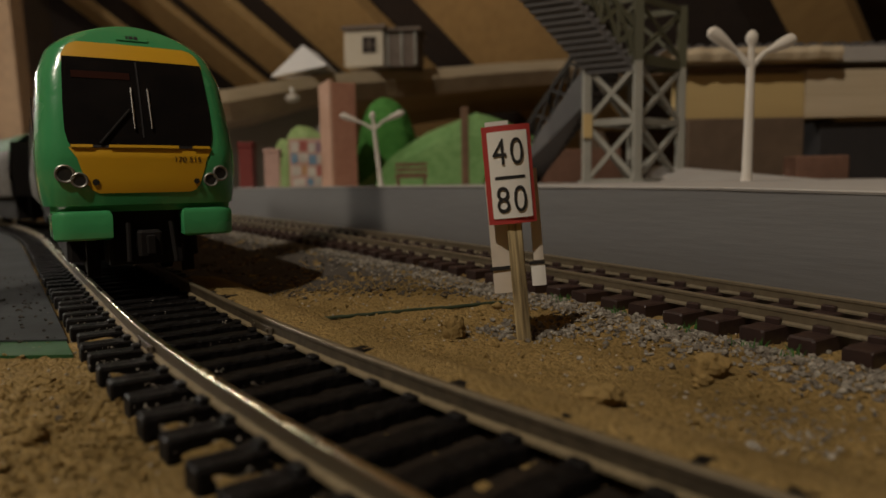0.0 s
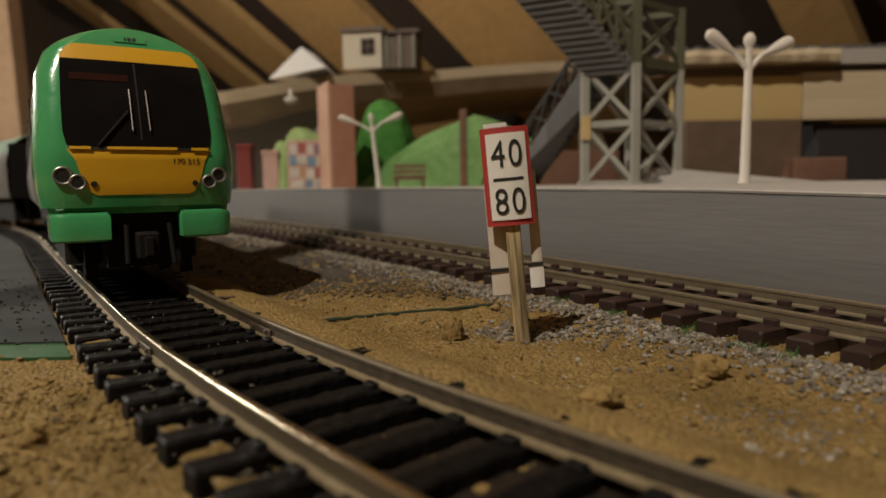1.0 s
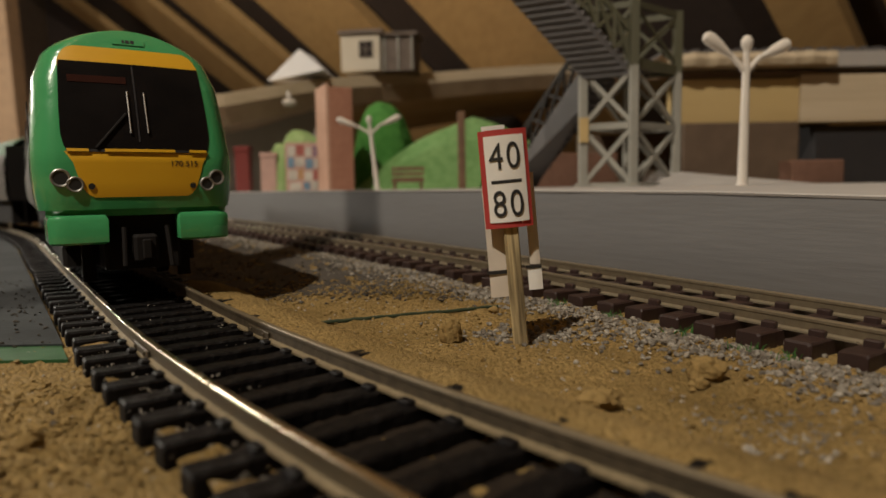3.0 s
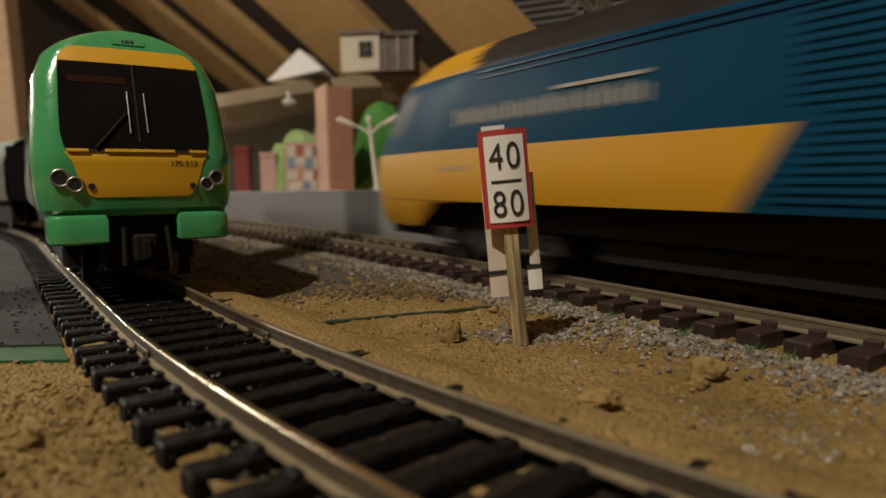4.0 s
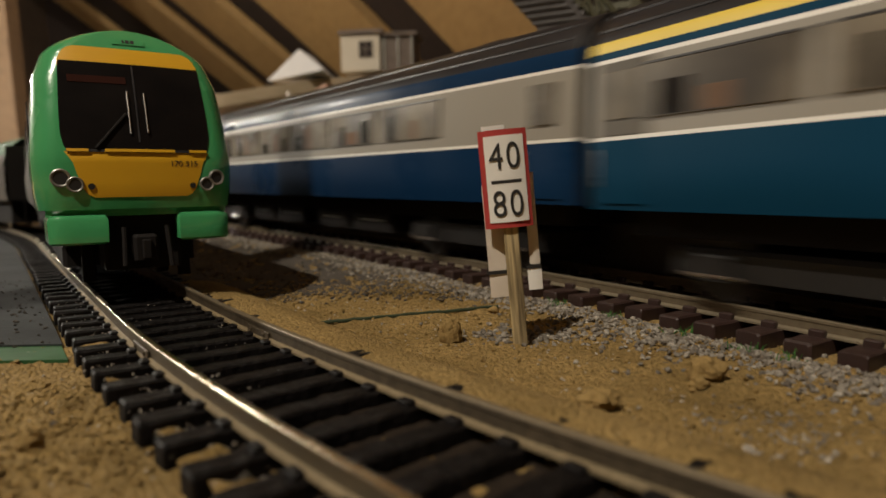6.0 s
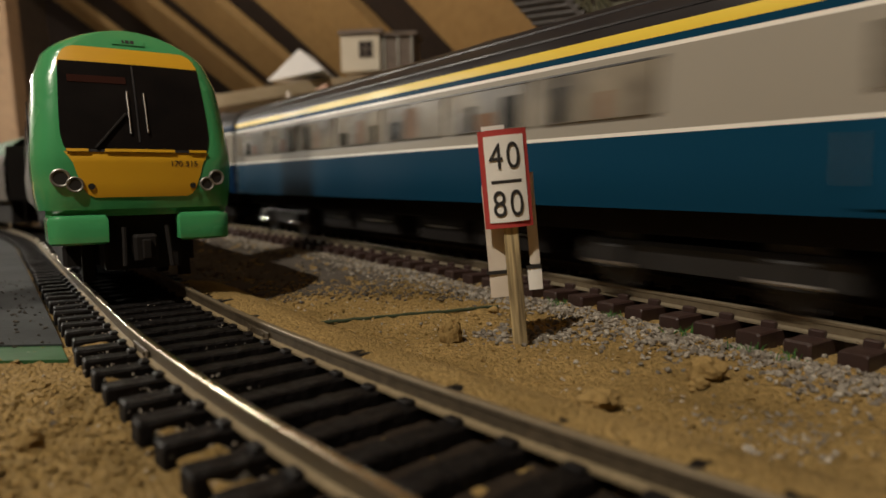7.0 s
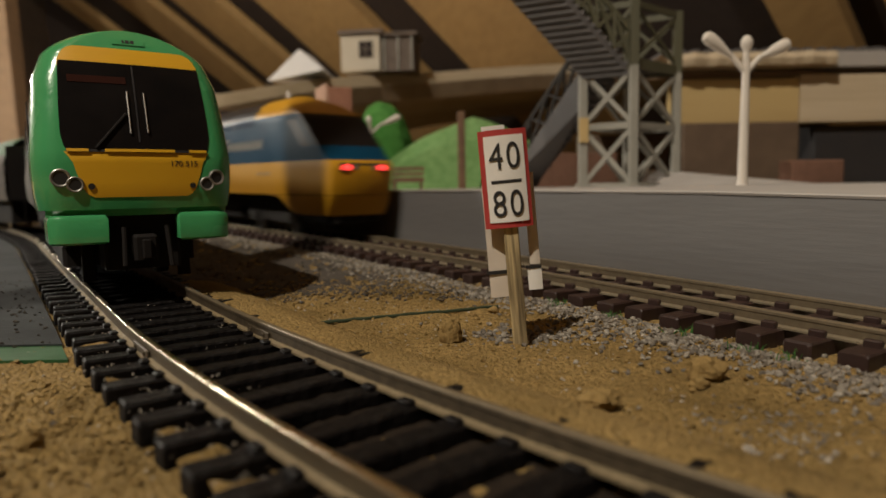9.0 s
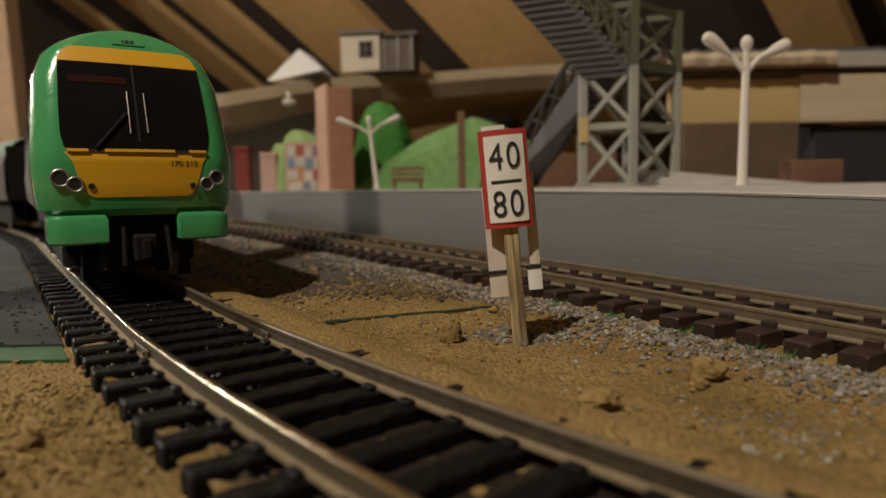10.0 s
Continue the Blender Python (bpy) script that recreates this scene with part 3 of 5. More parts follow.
def tufts():
    sh = Shape()
    for s, off in ((-40, -16.5), (-25, -17), (-52, -18), (-58, -17.5), (-10, -17)):
        x0, y0, _ = on_track(FAR, s, off)
        for _ in range(26):
            x, y = x0 + R2.gauss(0, 1.3), y0 + R2.gauss(0, 1.0)
            z = ground_height(x, y)
            sh.tube((x, y, z), (x + R2.gauss(0, .5), y + R2.gauss(0, .5), z + R2.uniform(.6, 1.8)), 0.12, 0.03, n=4)
    return tagged(part("flock_tufts", sh, TUFT, None, "tiny green flock tufts in the ballast", kind="stuff"), category="grass")


tufts()


def road_card():
    t = thing("road_board", "grey road card on a green painted board beside the track", "road")
    sh = Shape()

    def slab(edge, z0, z1, x_out):
        top = [(*p, z1) for p in edge] + [(x_out, edge[-1][1], z1), (x_out, edge[0][1] - 6, z1)]
        n = len(top)
        v = top + [(x, y, z0) for x, y, _ in top]
        f = [tuple(range(n)), tuple(range(2 * n - 1, n - 1, -1))] + [(i, n + i, n + (i + 1) % n, (i + 1) % n) for i in range(n)]
        return v, f
    x0, y0, _ = on_track(NEAR, 14, -16.4)
    sh.add(*slab([(x0, y0)] + [on_track(NEAR, s, -16.4)[:2] for s in range(30, 420, 20)], -1.0, 0.5, -420))
    part("board", sh, GREENBOARD, t, "green painted board edge")
    sh = Shape()
    x0, y0, _ = on_track(NEAR, 24, -16.2)
    sh.add(*slab([(x0, y0)] + [on_track(NEAR, s, -16.2)[:2] for s in range(40, 420, 20)], 0.5, 0.8, -415))
    part("card", sh, GREYCARD, t, "worn grey road card")


road_card()


# ---- platform ----
PT = 23.4


def lerp(v, pts):
    """A broken line through (position, value) pairs."""
    for (a, p), (b, q) in zip(pts, pts[1:]):
        if v <= b:
            return p + (q - p) * max(0.0, v - a) / (b - a)
    return pts[-1][1]


def platform_height(s, off):
    """The top of the platform: its edge dips towards the near end."""
    edge = lerp(s, [(-60, 21.6), (-18, 22.75), (64, 23.6), (164, 24.05), (300, 24.1)])
    f = min(1.0, max(0.0, (off - 20.0) / 45.0))
    return edge + (PT - edge) * f


def platform():
    s = [-260 + 10 * i for i in range(95)]
    face, top = Shape(), Shape()
    rows = []
    for off, dz in ((20.5, None), (20.5, -0.8), (26.5, -0.8), (26.5, None)):
        rows.append([(*on_track(FAR, v, off)[:2], -4.0 if dz is None else platform_height(v, 20.5) + dz) for v in s])
    face.grid(rows, flip=True)
    p = thing("platform", "grey painted plywood station platform with a pale card top", "platform", kind="structure")
    part("platform_face", face, PLATFORM, p, "grey painted plywood facing with brush marks")
    rows = []
    for off, dz in ((20.3, -0.78), (20.1, -0.3), (20.4, 0.0), (35, 0.0), (50, 0.0), (66, 0.0), (230, 0.0)):
        rows.append([(*on_track(FAR, v, off + (0.25 * noise.noise((v * 0.05, 1.0, 0.0)) if off < 21 else 0))[:2], platform_height(v, off) + dz) for v in s])
    top.grid(rows, flip=True)
    part("platform_top", top, PLATTOP, p, "pale card platform surface")
    return p


platform()


# ---- footbridge ----
def footbridge():
    b = thing("footbridge", "grey and olive plastic lattice footbridge with stairs on the platform", "footbridge")
    A, Bq, C, D = (72, 330), (94, 318), (123.5, 342), (101.5, 354)
    corners = (A, Bq, C, D)
    for x, y in corners:
        part("post", Shape().box(x - 2.1, x + 2.1, y - 2.1, y + 2.1, PT, 82, b=0.4), BRIDGE, b, "pale grey plastic girder post")
        part("post_foot", Shape().box(x - 3.4, x + 3.4, y - 3.4, y + 3.4, PT - 0.3, PT + 1.6, b=0.4), BRIDGE, b)
        part("upper_post", Shape().box(x - 2.2, x + 2.2, y - 2.2, y + 2.2, 82, 113, b=0.3), BRIDGEGREEN, b, "olive plastic girder post")
    for i in range(4):
        (x0, y0), (x1, y1) = corners[i], corners[(i + 1) % 4]
        part("cross_beam", Shape().beam((x0, y0, 53.5), (x1, y1, 53.5), 2.0, 3.2), BRIDGE, b)
        part("base_beam", Shape().beam((x0, y0, PT + 1.0), (x1, y1, PT + 1.0), 1.6, 2.0), BRIDGE, b)
        for z0, z1 in ((PT + 1, 53), (54, 81)):
            part("brace", Shape().beam((x0, y0, z0), (x1, y1, z1), 1.6, 2.2), BRIDGE, b)
            part("brace", Shape().beam((x0, y0, z1), (x1, y1, z0), 1.2, 2.2), BRIDGE, b)
        part("deck_beam", Shape().beam((x0, y0, 83), (x1, y1, 83), 2.2, 5.0), BRIDGEGREEN, b)
        part("handrail", Shape().beam((x0, y0, 111), (x1, y1, 111), 1.8, 3.0), BRIDGEGREEN, b)
        part("rail_brace", Shape().beam((x0, y0, 86), (x1, y1, 110), 1.2, 1.8), BRIDGEGREEN, b)
        part("rail_brace", Shape().beam((x0, y0, 110), (x1, y1, 86), 1.0, 1.8), BRIDGEGREEN, b)
    d = Shape()
    d.add([(*A, 84.5), (*Bq, 84.5), (*C, 84.5), (*D, 84.5), (*A, 82), (*Bq, 82), (*C, 82), (*D, 82)],
          [(0, 1, 2, 3), (7, 6, 5, 4), (0, 4, 5, 1), (1, 5, 6, 2), (2, 6, 7, 3), (3, 7, 4, 0)])
    part("landing", d, STAIRGREY, b, "slate grey landing")

    def flight(p0, p1, side, name, lattice, steps=16):
        """A flight from p0 up to p1; side is the vector across it."""
        p0, p1, side = Vector(p0), Vector(p1), Vector(side)
        fl = Shape()
        drop = Vector((0, 0, -4.0))
        v = [p0, p0 + side, p1 + side, p1, p0 + drop, p0 + side + drop, p1 + side + drop, p1 + drop]
        fl.add([tuple(q) for q in v], [(0, 1, 2, 3), (7, 6, 5, 4), (0, 4, 5, 1), (1, 5, 6, 2), (2, 6, 7, 3), (3, 7, 4, 0)])
        o = part(name, fl, STAIRGREY, b, "slate grey plastic stair flight")
        run = p1 - p0
        for i in range(steps):
            q = p0 + run * ((i + 0.5) / steps)
            st = Shape().beam(q + Vector((0, 0, 0.9)), q + side + Vector((0, 0, 0.9)), run.length / steps * 0.7, 1.5)
            part("tread", st, STAIRGREY, o)
            st = Shape().beam(q + Vector((0, 0, -4.3)), q + side + Vector((0, 0, -4.3)), run.length / steps * 0.35, 1.0)
            part("riser", st, STAIRGREY, o)
        if lattice:
            for off in (Vector(), side):
                h = Vector((0, 0, 17))
                r = part("stair_rail", Shape().beam(p0 + off + h, p1 + off + h, 1.6, 2.4), lattice, b)
                n = 5
                for i in range(n):
                    a0, a1 = p0 + off + run * (i / n), p0 + off + run * ((i + 1) / n)
                    part("lattice_bar", Shape().beam(a0, a1 + h, 1.2, 1.8), lattice, r)
                    part("lattice_bar", Shape().beam(a0 + h, a1, 1.0, 1.8), lattice, r)
                    part("upright", Shape().beam(a0, a0 + h, 1.4, 1.8), lattice, r)
    # the flight that climbs over the line, and the one that comes down on the platform behind
    flight((72, 329, 81), (27, 318, 126), (21, -10, 0), "upper_flight", BRIDGEGREEN)
    flight((40, 424, 24), (76, 348, 84), (19, 9, 0), "lower_flight", STAIRDARK)
    part("stair_string", Shape().add([(40, 423, 24), (62, 423, 24), (78, 347, 68), (75, 347, 86), (40, 425, 24), (62, 425, 24), (78, 349, 68), (75, 349, 86)],
                                     [(0, 1, 2, 3), (7, 6, 5, 4), (0, 4, 5, 1), (1, 5, 6, 2), (2, 6, 7, 3), (3, 7, 4, 0)]), STAIRGREY, b, "solid slate grey stair side")
    part("notice", Shape().box(69.4, 74.2, 326.6, 327.4, 46, 58, b=0.2), FASCIA, b, "small yellow notice on the post")


footbridge()


# ---- platform lamps ----
def platform_lamp(at, lean=0.0, scale=1.0, group="platform lamps", label="", arms=((-14, 1.9), (14, -1.5)), reach=1.0):
    t = thing("platform_lamp", label, "street lamp", group, at)
    t.rotation_euler = (0, radians(lean), 0)
    k = scale
    part("pole", Shape().lathe([(2.6 * k, 0), (2.2 * k, 1.2 * k), (1.9 * k, 3 * k), (1.75 * k, 20 * k), (1.5 * k, 38 * k), (1.45 * k, 47 * k)], 14), LAMPWHITE, t, smooth=True)
    part("finial", Shape().lathe([(1.5 * k, 45 * k), (1.1 * k, 51 * k), (1.3 * k, 52.5 * k), (2.2 * k, 54 * k), (2.2 * k, 56 * k), (1.2 * k, 57.6 * k), (0.2 * k, 58 * k)], 14), LAMPWHITE, t, smooth=True)
    for dx, dz in arms:
        sg = 1 if dx > 0 else -1
        a = part("arm", Shape().tube((0, 0, 44 * k), (sg * 5.5 * k * reach, 0, 50 * k), 1.3 * k, 1.0 * k), LAMPWHITE, t, smooth=True)
        head = Shape()
        c0, c1 = Vector((sg * 5.0 * k * reach, 0, 49.5 * k)), Vector((sg * 16.5 * k * reach, 0, (56.5 + dz) * k))
        rows = []
        n = 12
        u = (c1 - c0).normalized()
        w = Vector((0, 1, 0))
        z = u.cross(w) * (-1 if sg > 0 else 1)
        for f, r in ((0, 0.9), (0.25, 1.6), (0.5, 2.5), (0.8, 3.0), (0.93, 2.5), (1.0, 1.0)):
            c = c0 + (c1 - c0) * f
            rows.append([tuple(c + w * (r * k * 0.95 * math.cos(6.2832 * i / n)) + z * (r * k * 0.85 * math.sin(6.2832 * i / n))) for i in range(n)])
        head.grid(rows, closed=True)
        head.add(rows[-1], [tuple(range(n))])
        part("lamp_head", head, LAMPWHITE, a, smooth=True)
    return t


platform_lamp((111.7, 240, PT - 0.6), 0.4, 0.95, label="cream plastic double-armed platform lamp")
platform_lamp((-42, 420, PT), -5.5, 0.83, reach=1.5, label="cream plastic double-armed platform lamp, leaning")


# ---- upper board, hut and card roof ----
def upper_board():
    t = thing("upper_board", "high-level plywood baseboard with a curved edge", "shelf", kind="structure")
    edge = [(-250, 525, 96), (-185, 560, 108), (-150, 590, 119), (-110, 630, 131), (-60, 675, 141), (0, 710, 149), (60, 735, 157), (125, 760, 164), (200, 780, 170)]
    top = Shape()
    back = [(x, 1500, z + 70) for x, y, z in edge]
    rows = [[(x, y, z - 11) for x, y, z in edge], [(x, y, z) for x, y, z in edge], [(x, y + 4, z + 0.6) for x, y, z in edge], back]
    top.grid(rows, lambda c: 0)
    part("board_top", top, PLY, t, "pale plywood top and edge")
    und = Shape().grid([[(x, y, z - 11) for x, y, z in edge], [(x, y + 10, z - 26) for x, y, z in edge], [(x, 1500, z + 20) for x, y, z in edge]], flip=True)
    part("board_underside", und, BOARDUNDER, t, "brown underside frame of the board")


upper_board()


def hut():
    t = thing("signal_hut", "small cream hut with a dark flat roof on the upper board", "hut", at=(-80, 662, 143), turn=-8)
    part("wall", Shape().box(-20, 20, 0, 30, 0, 36, b=0.3), HUTWALL, t, "cream hut wall")
    part("roof", Shape().box(-22, 24, -3, 34, 36, 40, b=0.8), HUTROOF, t, "dark flat roof")
    w = part("window", Shape().box(-1, 13, -0.8, 0.2, 13, 29, b=0.2), HUTPANE, t, "dark window")
    for a, b2 in ((5.4, 6.4),):
        part("glazing_bar", Shape().box(a, b2, -1.3, -0.7, 13, 29), HUTROOF, w)
    part("glazing_bar", Shape().box(-1, 13, -1.3, -0.7, 20.5, 21.5), HUTROOF, w)
    part("porch", Shape().box(20, 54, 6, 40, 0, 34, b=0.4), HUTROOF, t, "dark timber porch")
    part("porch_roof", Shape().box(18, 58, 2, 42, 34, 37, b=0.5), HUTROOF, t)
    for x in (24, 38, 52):
        part("porch_post", Shape().box(x - 0.9, x + 0.9, 3.0, 6.0, 0, 33, b=0.3), BRIDGE, t)


hut()


def card_roof():
    t = thing("card_roof", "white card model roof on the upper board", "model roof", at=(-132, 612, 126))
    sh = Shape()
    a, b2, p, q, c, d = (-30, 0, 0), (24, -4, 9), (0, 6, 30), (6, 45, 30), (-22, 48, 6), (26, 44, 9)
    sh.add([a, b2, p, q, c, d], [(0, 1, 2), (0, 2, 3, 4), (1, 5, 3, 2), (4, 3, 5), (0, 4, 5, 1)])
    part("roof_panel", sh, WHITECARD, t)


card_roof()


# ---- brick pier, posters, hill and what stands on the far platform ----
def pier():
    t = thing("brick_pier", "brick-papered pier carrying the upper board", "pier", at=(-83, 484, PT), turn=24)
    # one brick card in two tones: shade and light painted per face
    part("pier_face", Shape().box(0, 18, 0, 2, 0, 77, b=0.2), BRICKSHADED, t, "brick card face, coloured darker as its shaded side")
    part("pier_side", Shape().box(-2, 0.4, 0, 34, 0, 79, b=0.2), BRICKLIT, t, "brick card side, coloured paler as its lit side")
    part("pier_core", Shape().box(0.4, 17, 2, 34, 0, 77), BROWNWALL, t)


pier()


def hoarding():
    t = thing("poster_hoarding", "hoarding covered with small colourful posters", "hoarding", at=(-126, 522, PT), turn=6)
    part("board", Shape().box(0, 30, 0, 1.5, 0, 39, b=0.2), PINK, t)
    cells = [(2, 8, 28, 36, 2), (9, 15, 29, 37, 0), (16, 21, 28, 35, 2), (22, 28, 28, 36, 4), (2, 7, 19, 27, 1), (8, 15, 20, 27, 2), (16, 22, 18, 26, 1), (23, 28, 19, 26, 2), (2, 9, 9, 17, 2), (10, 14, 10, 18, 3), (15, 21, 8, 16, 2), (22, 28, 9, 17, 0), (3, 12, 1, 7, 2), (14, 19, 1, 7, 1), (20, 28, 1, 8, 2)]
    for x0, x1, z0, z1, k in cells:
        part("poster", Shape().box(x0, x1, -0.5, -0.05, z0, z1), POSTERS[k], t)
    return t


hoarding()


def lumpy(name, label, category, mat, cx, cy, rx, ry, h, seed, z0=PT, cone=0.0):
    """A flock-covered mound with a ragged outline."""
    sh = Shape()
    n, m = 40, 14
    rows = []
    for j in range(m + 1):
        f = j / m
        row = []
        for i in range(n):
            a = 2 * math.pi * i / n
            d = Vector((math.cos(a), math.sin(a), 0))
            rr = 1 + 0.22 * noise.noise(d * 1.6 + Vector((seed, 0, 0))) + 0.07 * noise.noise(d * 6 + Vector((0, seed, f * 3)))
            q = math.sin((1 - f) * math.pi / 2) ** 0.8
            q = q + ((1 - f) ** 1.1 - q) * cone
            z = h * (math.sin(f * math.pi / 2) * (1 - cone) + f * cone) * (1 + 0.12 * noise.noise((math.cos(a) * 2 * (1 - f), math.sin(a) * 2 * (1 - f), seed + f)))
            row.append((cx + d.x * rx * q * rr, cy + d.y * ry * q * rr, z0 - 0.5 + z))
        rows.append(row)
    sh.grid(rows, closed=True)
    return tagged(part(name, sh, mat, None, label, smooth=True), category=category)


lumpy("hill", "rounded hill covered in bright green flock", "hill", HILL, 26, 545, 92, 60, 60, 2.0, cone=0.75)
lumpy("hedge", "tall dark green flock bank behind the lamp", "bank", HILLDARK, -50, 580, 27, 28, 76, 5.0)
lumpy("bush", "pale green flock bush behind the posters", "bush", PALEGREEN, -118, 556, 26, 22, 52, 8.0)
lumpy("bush", "pale green flock bush beside the pink kiosk", "bush", PALEGREEN, -134, 548, 14, 14, 40, 9.0)


def post():
    t = thing("wooden_post", "brown wooden post on the platform", "post", at=(14, 450, PT))
    part("shaft", Shape().box(-2.6, 2.6, -2.6, 2.6, 0, 53, b=0.6), POSTWOOD, t)


post()


def bench():
    t = thing("bench", "brown slatted platform bench", "bench", at=(-23, 440, PT))
    for z in (6.0, 9.5, 13):
        part("slat", Shape().box(-11, 11, -0.6, 0.6, z, z + 2.4, b=0.2), POSTWOOD, t)
    part("seat", Shape().box(-11, 11, -6, 0, 5.0, 6.2, b=0.2), POSTWOOD, t)
    for x in (-9, 9):
        part("leg", Shape().box(x - 1, x + 1, -5, 0.5, 0, 5.2, b=0.2), POSTWOOD, t)


bench()


def kiosk(name, label, category, at, w, h, mat):
    t = thing(name, label, category, at=at)
    part("body", Shape().box(-w / 2, w / 2, -w / 2, w / 2, 0, h * 0.9, b=0.5), mat, t)
    part("cap", Shape().box(-w / 2 - 0.8, w / 2 + 0.8, -w / 2 - 0.8, w / 2 + 0.8, h * 0.9, h, b=0.8), mat, t)


kiosk("telephone_box", "red telephone box on the far platform", "telephone box", (-171, 560, PT), 12, 39, REDPAINT)
kiosk("kiosk", "faded pink card kiosk on the far platform", "kiosk", (-143, 540, PT), 13, 32, PINK)


# ---- high-level line, fascia and boxes on the platform's far side ----
def viaduct():
    t = thing("high_level_line", "high-level track board with a pine fascia behind the platform", "shelf", kind="structure")
    d = Vector((1, 0, 0))
    o = Vector((150, 430, 0))

    def line(a, b2, z0, z1, th, name, mat, label, off=0.0):
        sh = Shape()
        p0, p1 = o + d * a, o + d * b2
        back = Vector((d.y, -d.x, 0)) * -th
        f0 = Vector((d.y, -d.x, 0)) * off
        v = [p0 + f0, p1 + f0, p1 + f0 + back, p0 + f0 + back]
        sh.add([(q.x, q.y, z0) for q in v] + [(q.x, q.y, z1) for q in v], [(3, 2, 1, 0), (4, 5, 6, 7), (0, 1, 5, 4), (1, 2, 6, 5), (2, 3, 7, 6), (3, 0, 4, 7)])
        part(name, sh, mat, t, label)
    line(4, 86, 64, 92, 14, "fascia", FASCIA, "yellow pine fascia board")
    line(86.6, 560, 63.5, 94, 14, "fascia", PLY, "pale plywood fascia board", 1.0)
    line(-40, 560, 94.2, 98, 160, "deck", PLYDARK, "brown deck board", -8)
    cork = []
    for i in range(56):
        x = 144 + 109 * i / 55
        lo, hi = 99.0 + 2.0 * noise.noise((x * 0.04, 3.0, 0.0)) - 0.8 * noise.noise((x * 0.3, 5.0, 0.0)), 107 + 0.9 * noise.noise((x * 0.1, 9.0, 0.0))
        f = 418 + 2.5 * noise.noise((x * 0.12, 1.0, 0.0))
        cork.append([(x, 478, lo), (x, f, lo), (x, f - 1.5, (lo + hi) / 2), (x, f, hi), (x, 478, hi)])
    part("trackbed", Shape().grid(cork, closed=True), PLY, t, "pale cork trackbed with a torn edge")
    line(104, 560, 98.4, 108, 60, "trackbed", PLATTOP, "pale grey trackbed", 5)
    for i in range(52):
        line(-3 + i * 9.2, 1.4 + i * 9.2, 107.2 if i < 11 else 108.2, 111.5, 32, "sleeper", STAIRGREY, "", 1)
    line(-40, 560, 20, 64, 8, "back_panel", BROWNWALL, "brown hardboard panel", -90)


viaduct()


def box_thing(name, label, category, at, size, turn, mat):
    t = thing(name, label, category, at=at, turn=turn)
    w, d, h = size
    part("block", Shape().box(-w / 2, w / 2, -d / 2, d / 2, 0, h, b=0.8), mat, t)
    return t


box_thing("brick_block", "low brick-red block on the platform", "block", (193, 338, PT), (26, 16, 12), -4, TERRACOTTA)
box_thing("dark_box", "black box standing behind the platform", "box", (292, 450, PT), (84, 30, 38), 0, SHADOWBOX)
box_thing("brown_panel", "brown hardboard panel under the fascia", "panel", (196, 426, PT), (76, 4, 40), 0, BROWNWALL)
box_thing("red_brick_block", "low terracotta block behind the bridge", "block", (84, 470, PT), (84, 14, 24), 0, TERRACOTTA)


def backdrop_panel():
    t = thing("grey_panel", "grey hardboard panel standing under the upper board", "panel", at=(-190, 640, PT))
    part("sheet", Shape().box(-110, 84, 0, 4, 0, 78, b=0.4), PALEPANEL, t)
    f = thing("ceiling_fitting", "small white plastic fitting under the upper board", "fitting", at=(-134, 578, 98))
    part("dome", Shape().lathe([(5.5, 6), (6.5, 3.5), (5.5, 1.2), (3.0, 0.2), (0.4, 0.0)], 16), LAMPWHITE, f, smooth=True)
    part("stem", Shape().tube((0, 0, 7), (0, 0, 13), 2.0), LAMPWHITE, f, smooth=True)


backdrop_panel()


def ramp():
    sh = Shape().add([(108, 330, PT), (175, 300, PT), (185, 400, PT), (128, 420, PT), (128, 400, PT + 10), (120, 345, PT + 8)], [(0, 1, 5), (5, 1, 2, 4), (4, 2, 3), (0, 5, 4, 3), (0, 3, 2, 1)])
    tagged(part("ramp", sh, PLATTOP, None, "pale grey card ramp beside the bridge"), category="ramp")


ramp()


# ---- the loft: sloping roof with rafters ----
def loft():
    t = thing("roof_slope", "sloping loft roof of dark felt", "roof", kind="structure")
    base = Vector((0, 1350, 450))
    r = Vector((0.647, 0.50, -0.574)).normalized()     # down a rafter
    e = Vector((0.61, -0.79, 0.0)).normalized()      # along the ridge
    nrm = r.cross(e).normalized()
    if nrm.y > 0:
        nrm = -nrm
    sh = Shape()
    q = [base + e * a + r * b2 + nrm * 8 for a, b2 in ((-1750, -1500), (1500, -1500), (1500, 850), (-1750, 850))]
    sh.add(q + [p - nrm * 20 for p in q], [(0, 1, 2, 3), (7, 6, 5, 4), (0, 4, 5, 1), (1, 5, 6, 2), (2, 6, 7, 3), (3, 7, 4, 0)])
    part("felt", sh, FELT, t)
    for off, w in RAFTERS:
        b = Shape()
        c = base + e * off
        b.beam(c - r * 1500 + nrm * 27, c + r * 850 + nrm * 27, w, 26, up=nrm)
        rf = part("rafter", b, PINE, None, "")
        tagged(rf, "sawn pine rafter of the loft roof", "rafter", "rafters", "structure")


RAFTERS = [(-1620, 130), (-1163, 190), (-837, 200), (-408, 320), (50, 260), (631, 90), (790, 120), (1240, 120)]
loft()


def batten():
    """An unseen thin batten, added between the near bulb and the platform to cast a dark band."""
    foot, top = Vector((-34.9, 278, 15)), Vector(NEAR_BULB)
    c = foot.lerp(top, 0.3)
    d = Vector((top.x - foot.x, top.y - foot.y, 0)).normalized()
    sh = Shape().beam(c + d * 330, c - d * 200, 18.0, 5.0)
    tagged(part("shade_batten", sh, PINE, None, "unseen thin batten added to shade a band of the platform", kind="structure"), category="batten")


batten()


